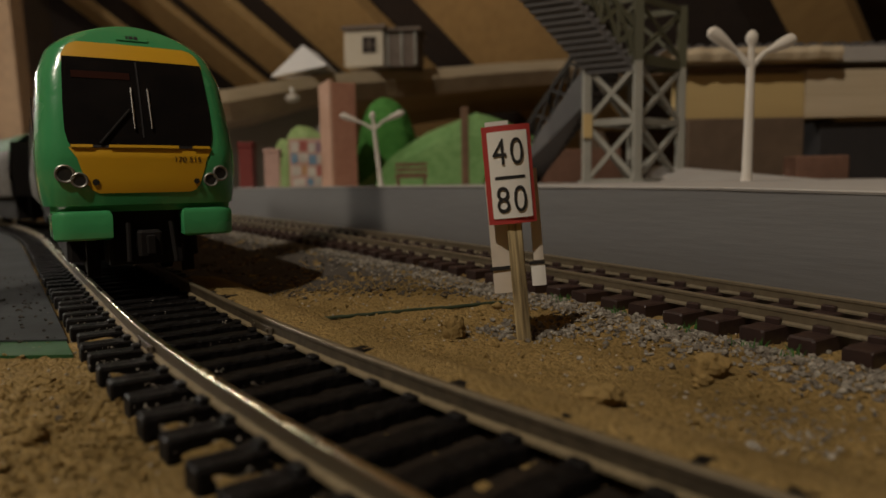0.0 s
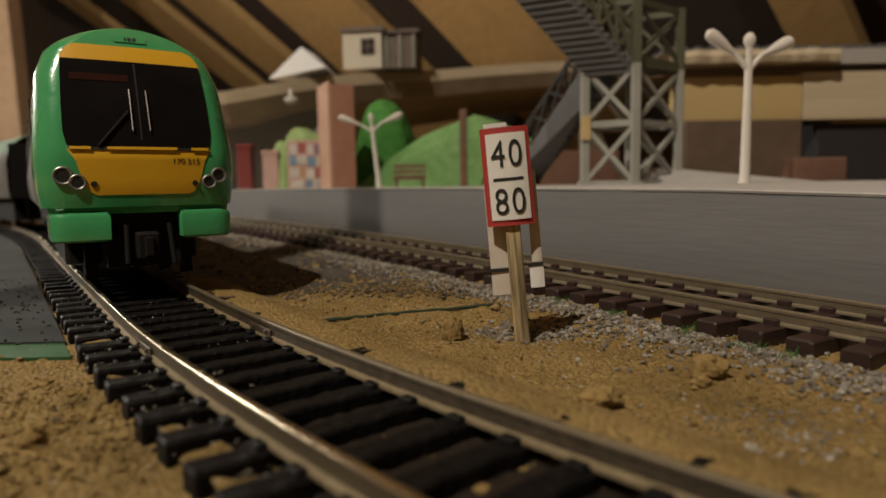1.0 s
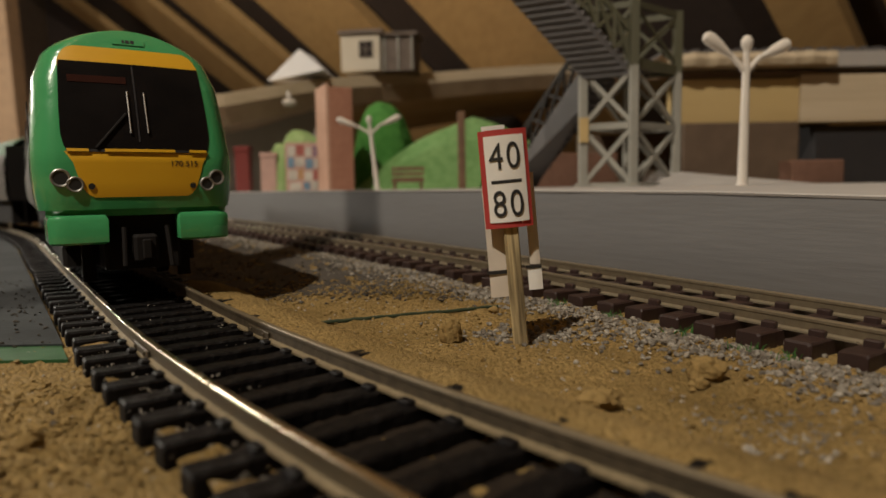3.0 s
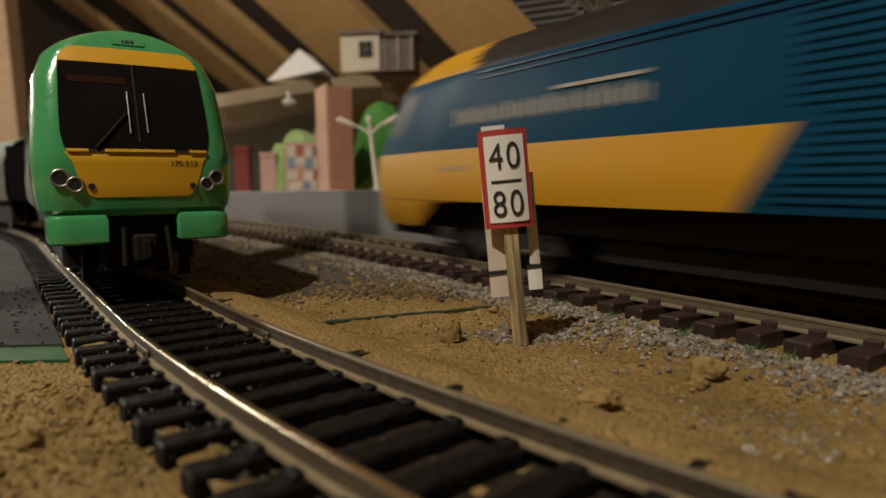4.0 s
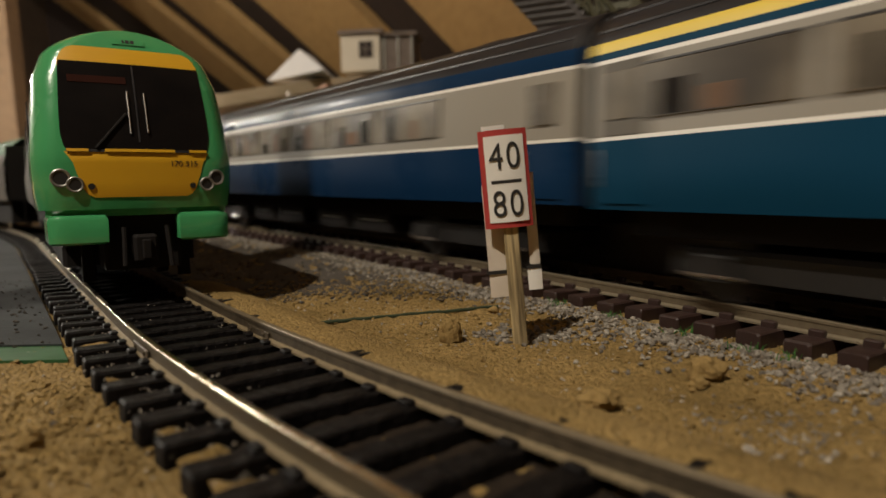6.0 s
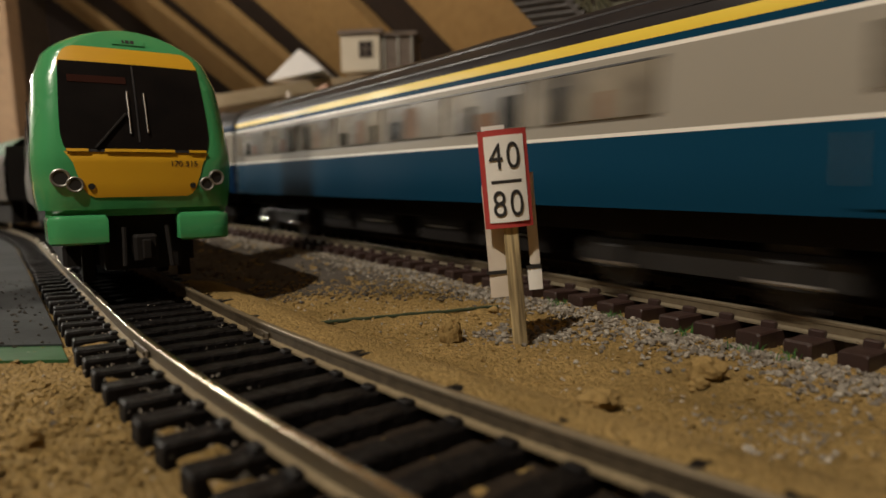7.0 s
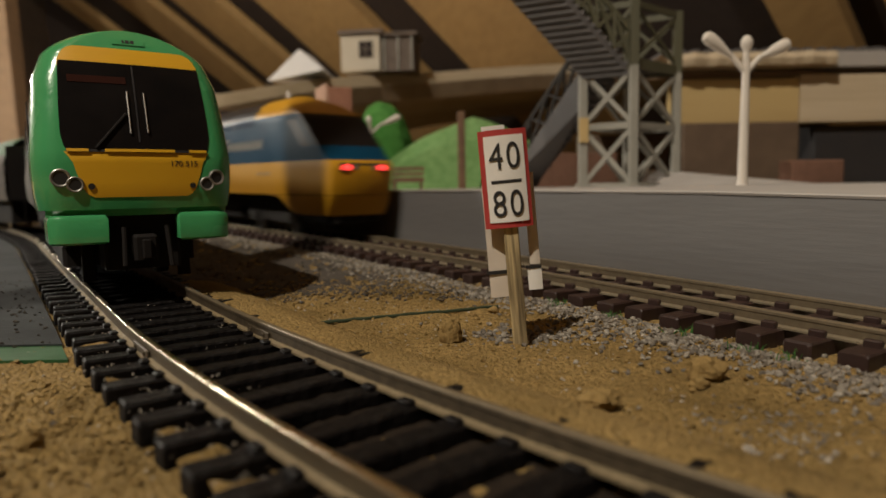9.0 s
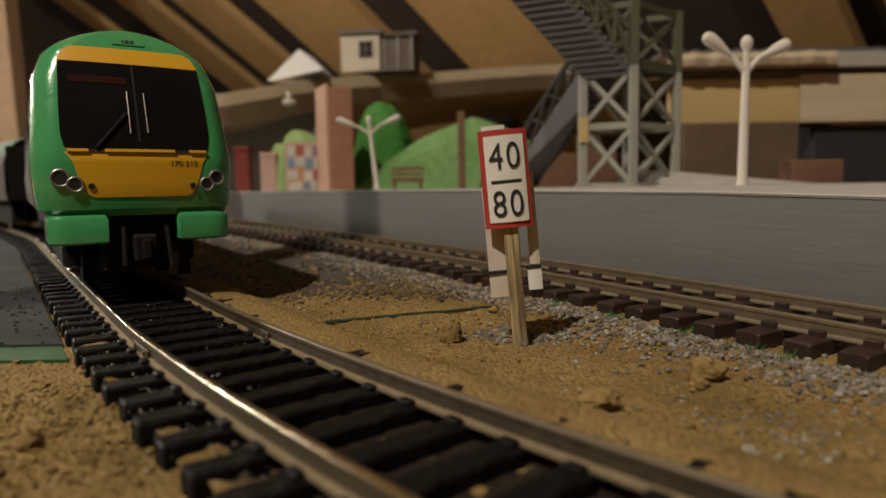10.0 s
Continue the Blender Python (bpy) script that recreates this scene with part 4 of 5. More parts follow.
def roof_post():
    sh = Shape().box(-30, 30, -25, 25, -0.5, 1200, b=2.0, at=Matrix.Translation((-985, 1500, 0)) @ Matrix.Rotation(radians(-1.5), 4, "Y"))
    tagged(part("roof_post", sh, PLYDARK, None, "sawn pine post holding up the loft roof", kind="structure"), category="post")


roof_post()


def loft_walls():
    for name, x0, x1, y0, y1, z0, z1, m in (("wall_left", -1650, -1600, -2000, 2700, -10, 1750, BROWNWALL), ("wall_back", -1600, 1600, -2050, -2000, -10, 1750, BROWNWALL),
                                            ("wall_right", 1600, 1650, -2000, 2700, -10, 1750, BROWNWALL), ("wall_far", -1600, 1600, 2700, 2750, -10, 1750, FELT)):
        tagged(part(name, Shape().box(x0, x1, y0, y1, z0, z1), m, None, "brown boarded loft wall", kind="structure"), category="wall")
    tagged(part("ceiling", Shape().box(-1650, 1650, -2050, 2750, 1750, 1800), FELT, None, "dark loft roof boards", kind="structure"), category="ceiling")


loft_walls()


# ---- the lineside speed sign ----
def speed_sign():
    t = thing("speed_sign", "home-made lineside speed sign, curled paper on a matchstick", "sign", at=(12.0, 99.5, 0), turn=-4)
    t.rotation_euler = (radians(1.0), radians(-4.6), radians(-4))
    p = Shape()
    p.box(-1.15, 1.15, -0.9, 1.1, -1.0, 22.5, b=0.15)
    part("matchstick", p, MATCH, t, "weathered split matchstick post")

    def sheet(w, z0, z1, bow, mat, name, y0, x0=0.0, curl=0.0, label=""):
        sh = Shape()
        n, m = 14, 10
        rows = []
        for layer in (0, 0.12):
            for j in range(m + 1):
                z = z0 + (z1 - z0) * j / m
                rows.append([(x0 + w * (i / n - 0.5), y0 + layer + bow * (2 * i / n - 1) ** 2 + curl * (1 - j / m) ** 2, z) for i in range(n + 1)])
        sh.grid(rows[:m + 1])
        sh.grid(rows[m + 1:], flip=True)
        k = m + 1
        sh.grid([rows[0], rows[k]], flip=True)
        sh.grid([rows[m], rows[2 * k - 1]])
        return part(name, sh, mat, t, label, smooth=True)
    sheet(7.35, 18.3, 33.2, 1.1, REDINK, "border", -1.55, -0.15, label="red printed border, curled")
    sheet(6.0, 19.2, 32.3, 0.73, PAPER, "panel", -1.75, -0.05, label="white printed panel")
    for text, z in (("40", 29.0), ("80", 21.8)):
        for ch, x in ((text[0], -1.3), (text[1], 1.3)):
            a = 2 * 0.73 * x / 9
            lettering("number", ch, 5.7, INK, t, pose((x - 0.05) * MM, (-1.86 + 0.73 * (x / 3) ** 2) * MM, z * MM, 90, 0, math.degrees(math.atan(a))) @ Matrix.Diagonal((0.8, 1, 1, 1)), 0.02)
    sh = Shape()
    n = 10
    rows = [[(-2.3 + 4.6 * i / n - 0.05, -1.79 + 0.73 * ((-2.3 + 4.6 * i / n) / 3) ** 2, z) for i in range(n + 1)] for z in (25.1, 25.6)]
    sh.grid(rows)
    part("dividing_line", sh, INK, t)
    sheet(3.6, 30.5, 34.0, 0.15, PAPER, "paper_tab", 0.6, -1.4, curl=0.5, label="white folded paper tab")
    # folded paper tabs behind, and their dark bands
    sheet(3.3, 7.2, 25, 0.2, SHADEDPAPER, "paper_tab", 1.2, -2.3, label="white folded paper tab")
    sheet(1.6, 12.0, 26.4, 0.2, SHADEDPAPER, "paper_tab", 1.3, 3.4, label="white folded paper tab")
    sheet(2.2, 8.0, 11.4, 0.2, PAPER, "paper_tab", 0.9, 3.2, label="white folded paper tab")
    sheet(3.4, 10.9, 11.5, 0.2, INK, "band", 1.0, -2.6)
    sheet(2.4, 11.4, 11.9, 0.2, INK, "band", 0.8, 3.1)


speed_sign()


# ---- the green and yellow railcar on the near track ----
def railcar():
    t = thing("railcar", "glossy green and yellow diesel railcar standing on the near track", "train")
    x0, y0 = -58.5, 126.27
    t.matrix_basis = pose(x0 * MM, y0 * MM, RAILTOP * MM, 0, 0, -90 + 33.0)
    W, ZT, ZB = 18.35, 52.5, 16.6

    def width(z):
        w = W - 1.0 * max(0.0, (25 - z) / 10) ** 2 - 0.085 * max(0.0, z - 27)
        return w if z < 40 else w * max(0.0, 1 - ((z - 40) / (ZT - 40)) ** 2.9) ** 0.5

    def rake(z):
        return 0.8 * max(0.0, (22 - z) / 6) ** 2 + (0.0 if z < 26 else 0.22 * (z - 26) + 0.006 * (z - 26) ** 2)

    def front_x(y, z):
        f = min(abs(y) / max(width(z), 0.5), 0.997)
        curl = 4.6 * (1 - (1 - ((f - 0.75) / 0.25) ** 2) ** 0.5) if f > 0.75 else 0.0
        return -rake(z) - 1.3 * (y / W) ** 2 - curl

    zs = [ZB + (42 - ZB) * i / 18 for i in range(19)] + [36 + (ZT - 36) * math.sin(a * math.pi / 2) ** 0.9 for a in [0.42 + 0.58 * k / 16 for k in range(17)]]
    zs = sorted(z for z in set(zs) if z < ZT - 0.02) + [ZT - 0.01]
    rows = []
    back = (-300, -120, -40, -26, -22, -13, -8)
    for z in zs:
        w = width(z)
        fw = w * 0.997
        row = [(x - rake(z) * 0.6, -w, z) for x in back]
        for i in range(41):
            f = -1 + 2 * i / 40
            y = fw * math.sin(f * math.pi / 2)
            row.append((front_x(y, z), y, z))
        row += [(x - rake(z) * 0.6, w, z) for x in reversed(back)]
        rows.append(row)
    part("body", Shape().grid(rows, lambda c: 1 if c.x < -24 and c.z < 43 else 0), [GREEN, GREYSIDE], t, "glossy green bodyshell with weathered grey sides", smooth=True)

    def panel(name, mat, zlist, edge, proud, label="", parent=None, cols=20):
        """A panel that follows the cab front; edge(z) gives its two sides."""
        rr = []
        for z in zlist:
            a, b = edge(z)
            rr.append([(front_x(a + (b - a) * i / cols, z) + proud, a + (b - a) * i / cols, z) for i in range(cols + 1)])
        return part(name, Shape().grid(rr), mat, parent or t, label, smooth=True)

    def lin(z, pts):
        for (z0, a0), (z1, a1) in zip(pts, pts[1:]):
            if z <= z1:
                return a0 + (a1 - a0) * (z - z0) / (z1 - z0)
        return pts[-1][1]

    def sym(pts):
        return lambda z: (-lin(z, pts), lin(z, pts))

    def steps(z0, z1, n=12):
        return [z0 + (z1 - z0) * i / n for i in range(n + 1)]
    panel("yellow_panel", YELLOW, steps(18.9, 27.6, 16), sym([(18.9, 8.3), (19.3, 9.2), (20.5, 10.1), (23.5, 11.1), (25.5, 11.6), (26.8, 12.4), (27.6, 12.9)]), 0.12, "yellow warning panel")
    panel("yellow_header", YELLOW, steps(44.0, 48.4, 10), sym([(44.0, 12.8), (45.5, 12.7), (46.8, 12.1), (47.6, 11.5), (48.2, 10.6), (48.4, 9.8)]), 0.12, "yellow strip above the windscreen")
    ws = panel("windscreen", GLOSSBLACK, steps(27.5, 45.2, 16), sym([(27.5, 12.3), (28.2, 12.8), (31, 13.3), (36, 13.2), (43.6, 12.8), (45.2, 12.6)]), 0.2, "large dark wrap-round windscreen")
    panel("centre_pillar", DARKTRIM, steps(29.5, 44.8), lambda z: (-0.12, 0.18), 0.34, "", ws, 2)
    panel("destination_blind", BRONZE, steps(41.0, 42.4, 3), lambda z: (-11.4, -1.3), 0.3, "brown destination blind", ws)

    def rod(name, a, b, r, mat, parent, label=""):
        pa = (front_x(*a) + 0.55, a[0], a[1])
        pb = (front_x(*b) + 0.55, b[0], b[1])
        return part(name, Shape().tube(pa, pb, r, n=8), mat, parent, label, smooth=True)
    rod("handrail", (-1.4, 39.4), (-1.4, 31.2), 0.2, CHROME, ws, "bright wiper rod")
    rod("handrail", (1.6, 39.3), (1.7, 31.3), 0.2, CHROME, ws, "bright wiper rod")
    rod("wiper", (-7.6, 28.2), (-1.9, 35.0), 0.3, UNDER, ws, "black wiper arm")
    panel("sill_gap", BLACK, steps(27.5, 28.0, 2), lambda z: (-12.6, 12.6), 0.36, "black line under the windscreen")
    for a, b in ((-12.5, -8.9), (-6.2, 6.3), (9.0, 12.4)):
        panel("sill", YELLOW, steps(27.55, 28.1, 2), lambda z: (a, b), 0.62, "yellow ledge under the windscreen", cols=8)

    for y, z, r in ((-13.8, 22.6, 1.75), (-11.5, 21.4, 1.5), (-8.8, 21.0, 0.85), (14.2, 22.6, 1.6), (12.2, 21.3, 1.45), (9.4, 21.0, 0.8)):
        slope = (front_x(y + 0.2, z) - front_x(y - 0.2, z)) / 0.4
        base = Matrix.Translation((front_x(y, z) + 0.25, y, z)) @ Euler((0, math.pi / 2, 0)).to_matrix().to_4x4()
        base = Matrix.Translation((front_x(y, z) + 0.2, y, z)) @ Matrix.Rotation(-math.atan(slope) * 0.7, 4, "Z") @ Euler((0, math.pi / 2, 0)).to_matrix().to_4x4()
        h = part("headlight", Shape().lathe([(r * 0.72, -1.2), (r * 0.70, 0.12)], 20, at=base), BLACK, t, "dark round lamp opening", smooth=True)
        if r > 1:
            part("lamp_rim", Shape().lathe([(r * 0.72, -1.0), (r, -0.9), (r, 0.2), (r * 0.88, 0.34), (r * 0.72, 0.2), (r * 0.72, -0.9)], 20, at=base), LIGHTRIM, h, "silver lamp rim", smooth=True)
    num = lettering("unit_number", "170 515", 2.1, INK, t, Matrix.Identity(4), 0.01)
    for v in num.data.vertices:
        y, z = 7.9 + v.co.x / MM * 0.78, 25.3 + v.co.y / MM * 0.74
        v.co = ((front_x(y, z) + 0.185) * MM + v.co.z, y * MM, z * MM)
    panel("roof_plate", GREEN, steps(49.4, 50.6, 4), lambda z: (-3.0, 3.0), 0.25, "green roof marker plate", cols=6)
    for a, b in ((-1.1, -0.7), (-0.5, 0.2), (0.4, 1.1)):
        panel("marker_bar", INK, steps(49.7, 50.4, 2), lambda z: (a, b), 0.34, "small unreadable dark mark", cols=2)

    lip = Shape()
    rows = []
    for x1, z in ((-1.0, 16.8), (-1.6, 16.2), (-1.8, 15.3), (-4, 15.0)):
        rows.append([(front_x(y, 20) + x1, y, z) for y in [-16.5 + 33 * i / 20 for i in range(21)]])
    part("valance_lip", lip.grid(rows, flip=True), GREEN, t, "green recess under the cab front", smooth=True)
    for sg in (-1, 1):
        sh = Shape()
        rows = []
        for z, px, inset in ((10.0, -0.3, 0.5), (10.4, 0.3, 0.1), (14.6, 0.5, 0.0), (15.3, 0.1, 0.3), (15.6, -0.8, 0.6)):
            ys = [6.2 + inset, 6.4 + inset] + [6.8 + (16.4 - inset - 6.8) * i / 10 for i in range(11)]
            front = [(front_x(y, 20) + px - (0.5 if i == 0 else 0), sg * y, z) for i, y in enumerate(ys)]
            rows.append([(-9, sg * ys[0], z)] + front + [(-14, sg * (16.6 - inset), z)])
        sh.grid(rows, flip=sg < 0)
        sh.add(rows[-1], [tuple(range(len(rows[-1])))])
        sh.add(rows[0], [tuple(range(len(rows[0])))])
        part("fairing", sh, GREEN, t, "green bumper fairing", smooth=True)
    under = Shape().box(-296, -8, -14, 14, 9.5, 16.8)
    part("underframe", under, UNDER, t, "black underframe")
    part("coupling_pocket", Shape().box(-16, -3.5, -7, 7, 4.5, 17, b=0.6), UNDER, t, "black coupling pocket")
    c = part("coupling", Shape().box(-6, 0.5, -2.2, 2.2, 6.5, 11.5, b=0.5), UNDER, t, "black coupling with a hook")
    part("hook", Shape().box(0.4, 1.6, -0.8, 0.8, 7.0, 10.6, b=0.2), UNDER, c)
    part("hose", Shape().tube((-1.5, 4.2, 13), (0.2, 4.6, 5), 0.5, n=8), UNDER, t, smooth=True)
    part("hose", Shape().tube((-1.5, -3.6, 13), (0.0, -3.9, 5.5), 0.5, n=8), UNDER, t, smooth=True)
    part("guard_iron", Shape().box(-14, -12.5, 8.0, 10.5, 1.5, 9.5, b=0.2), UNDER, t)
    part("guard_iron", Shape().box(-14, -12.5, -10.5, -8.0, 1.5, 9.5, b=0.2), UNDER, t)
    for bx in (-52, -245):
        bg = part("bogie", Shape().box(bx - 30, bx + 30, -13.5, 13.5, 4.0, 9.0, b=0.8), UNDER, t, "black bogie")
        for wx in (bx - 17, bx + 17):
            for sg in (-1, 1):
                part("wheel", Shape().tube((wx, sg * 7.3, 6), (wx, sg * 9.3, 6), 6.0, n=28), UNDER, bg, "dark metal wheel", smooth=True)
    for sg in (-1, 1):
        part("cab_window", Shape().box(-27, -15, sg * 18.02 - 0.1, sg * 18.02 + 0.1, 28, 38, b=0.04), GLOSSBLACK, t, "dark cab side window")
        for i in range(9):
            x = -62 - i * 25
            part("saloon_window", Shape().box(x - 19, x, sg * 18.02 - 0.1, sg * 18.02 + 0.1, 27, 38.5, b=0.04), GLOSSBLACK, t, "dark saloon window")
    part("end_wall", Shape().box(-300.5, -299.6, -17, 17, 16, 48), BLACK, t)
    return t


railcar()


def trailer():
    """The second car, mostly hidden behind the first."""
    t = thing("railcar_trailer", "weathered grey second car coupled behind the green railcar", "train coach")
    xa, ya, _ = on_track(NEAR, 372)
    xb, yb, _ = on_track(NEAR, 580)
    t.matrix_basis = pose((xa + xb) / 2 * MM, (ya + yb) / 2 * MM, RAILTOP * MM, 0, 0, math.degrees(math.atan2(ya - yb, xa - xb)))
    prof = [(16.6, 17.4), (22, 18.0), (36, 18.0), (41, 17.0), (46, 13.6), (49.5, 9.0), (51.6, 4.0), (52.1, 0.0)]
    line = [(y, z) for z, y in prof] + [(-y, z) for z, y in reversed(prof[:-1])]
    rows = [[(x, y * k, z) for y, z in line] for x, k in ((-146, 0.97), (-144, 1), (144, 1), (146, 0.97))]
    part("body", Shape().grid(rows, lambda c: 1 if c.z < 40 else 0, flip=True), [GREENBOARD, GREYSIDE], t, "green roofed bodyshell with weathered grey sides", smooth=True)
    for x in (-146, 146):
        part("end_wall", Shape().box(x - 0.5, x + 0.5, -16, 16, 16.6, 46), UNDER, t)
    for sg in (-1, 1):
        for i in range(10):
            x = -128 + i * 26
            part("saloon_window", Shape().box(x, x + 20, sg * 18.02 - 0.1, sg * 18.02 + 0.1, 27, 38.5, b=0.04), GLOSSBLACK, t, "dark saloon window")
    part("underframe", Shape().box(-140, 140, -14, 14, 4, 16.8, b=0.6), UNDER, t, "black underframe")
    for bx in (-96, 96):
        bogie(t, bx, 34, 50)


# ---- the blue and grey express ----
def bogie(parent, bx, wheels, length):
    b = part("bogie", Shape().box(bx - length / 2, bx + length / 2, -11.5, 11.5, 4.5, 9.5, b=0.8), BLACK, parent, "black bogie frame")
    for wx in (bx - wheels / 2, bx + wheels / 2):
        for sg in (-1, 1):
            part("wheel", Shape().tube((wx, sg * 7.3, 6.2), (wx, sg * 9.4, 6.2), 6.2, n=24), DARKTRIM, b, smooth=True)
            part("axle_box", Shape().box(wx - 3, wx + 3, sg * 12.1 - 1, sg * 12.1 + 1, 4.2, 8.6, b=0.4), BLACK, b)
        part("brake_rod", Shape().tube((wx - 5, 12.9, 5.0), (wx + 5, 12.9, 5.0), 0.4, n=6), CHROME, b)


def side_y(z):
    """Half the width of a carriage at a height over the rail."""
    if z < 44:
        return 17.3 - 0.6 * ((z - 28) / 16) ** 2
    return 16.7 * max(0.0, 1 - ((z - 44) / 11.9) ** 2.4) ** 0.5


RING = (15.8, 17, 22, 28.6, 29.3, 31.4, 36, 41.4, 42.8, 43.5, 44.0, 44.8, 45.8, 46.8, 48.2, 49.6, 51, 52.4, 53.6, 54.6, 55.3, 55.85)
HALF = 137.0            # half a coach


def ring(x, k=1.0):
    left = [(x, side_y(z) * k, z) for z in RING]
    return left + [(x, -side_y(z) * k, z) for z in reversed(RING)]


def coach(blue, stripe, label):
    t = thing("express_coach", label, "train coach", "express train")
    mats = [blue, CREAM, WHITELINE, ROOFGREY, STRIPE if stripe else blue]

    def paint(c):
        z = c.z
        if z > 46.8:
            return 3
        if z > 44.8:
            return 4
        if z > 43.5 or z < 28.6:
            return 0
        return 2 if z > 42.8 or z < 29.3 else 1
    rows = [ring(-HALF, 0.96), ring(-HALF + 1.5), ring(0), ring(HALF - 1.5), ring(HALF, 0.96)]
    part("body", Shape().grid(rows, paint, flip=True), mats, t, "blue and pale grey lined bodyshell", smooth=True)
    n = len(RING) * 2
    for sg in (-1, 1):
        part("end_wall", Shape().add(ring(sg * HALF, 0.96), [tuple(range(n)) if sg < 0 else tuple(range(n - 1, -1, -1))]), BLACK, t)
        part("gangway", Shape().box(sg * HALF - 2.5, sg * HALF + 2.5, -7, 7, 17, 45, b=0.5), BLACK, t, "black corridor connection")
    for sd in (-1, 1):
        for i in range(1, 8):
            x = -108.5 + i * 31.0
            w = part("window", Shape().box(x - 14, x + 14, sd * 17.35 - 0.35, sd * 17.35 + 0.35, 32.0, 41.0, b=0.1), WINDOW, t, "smoked saloon window")
            for k in range(i % 2, 3):
                a = x - 12.8 + k * 8.8 + (i * 37 + k * 53) % 5 * 0.6
                top = 36.0 + (i * 29 + k * 17) % 5
                part("seat_back", Shape().box(a, a + 2.6 + (i * 3 + k) % 4 * 1.3, sd * 17.35 - 0.39, sd * 17.35 + 0.39, 32.2, top, b=0.1), GLOSSBLACK if k != 1 else POSTWOOD, w, "seat behind the glass")
            part("window_rail", Shape().box(x - 14.3, x + 14.3, sd * 17.25 - 0.45, sd * 17.25 + 0.45, 41.1, 41.45), DARKTRIM, w, "dark line above the glass")
        for x in (-HALF + 9, HALF - 9):
            d = part("door", Shape().box(x - 5, x + 5, sd * 17.05 - 0.25, sd * 17.05 + 0.25, 17.0, 28.5, b=0.1), [blue], t, "slam door")
            if x > 0:
                part("door_top", Shape().box(x - 6, x + 6, sd * 17.1 - 0.35, sd * 17.1 + 0.35, 29.5, 42.6, b=0.1), CREAMDARK, d, "dull grey upper door")
            part("door_window", Shape().box(x - 3.6, x + 3.6, sd * 17.3 - 0.4, sd * 17.3 + 0.4, 32.4, 40.8, b=0.1), WINDOW, d)
            part("grab_rail", Shape().tube((x + 6.2, sd * 17.5, 20), (x + 6.2, sd * 17.5, 27), 0.22, n=6), CHROME, d, "bright grab rail")
    part("underframe", Shape().box(-HALF + 6, HALF - 6, -12, 12, 11, 15.9), UNDER, t, "black underframe")
    for a, b in ((-58, -34), (-30, -8), (4, 30), (34, 56)):
        box = part("equipment_box", Shape().box(a, b, -11.5, 11.5, 5.0, 11.5, b=0.6), UNDER, t)
        for sd in (-1, 1):
            part("latch_bar", Shape().box(a + 4, b - 6, sd * 11.6 - 0.1, sd * 11.6 + 0.1, 8.4, 8.8), CHROME, box)
    for bx in (-95, 95):
        bogie(t, bx, 34, 52)
    for x in (-96, -30, 30, 96):
        part("roof_vent", Shape().box(x - 5, x + 5, -3, 3, 55.4, 56.6, b=0.4), ROOFGREY, t)
    for sd in (-1, 1):
        for z in (49.0, 52.0):
            part("roof_rib", Shape().box(-HALF + 3, HALF - 3, sd * side_y(z) - 0.22, sd * side_y(z) + 0.22, z - 0.2, z + 0.2), ROOFGREY, t, "moulded roof rib")
    return t


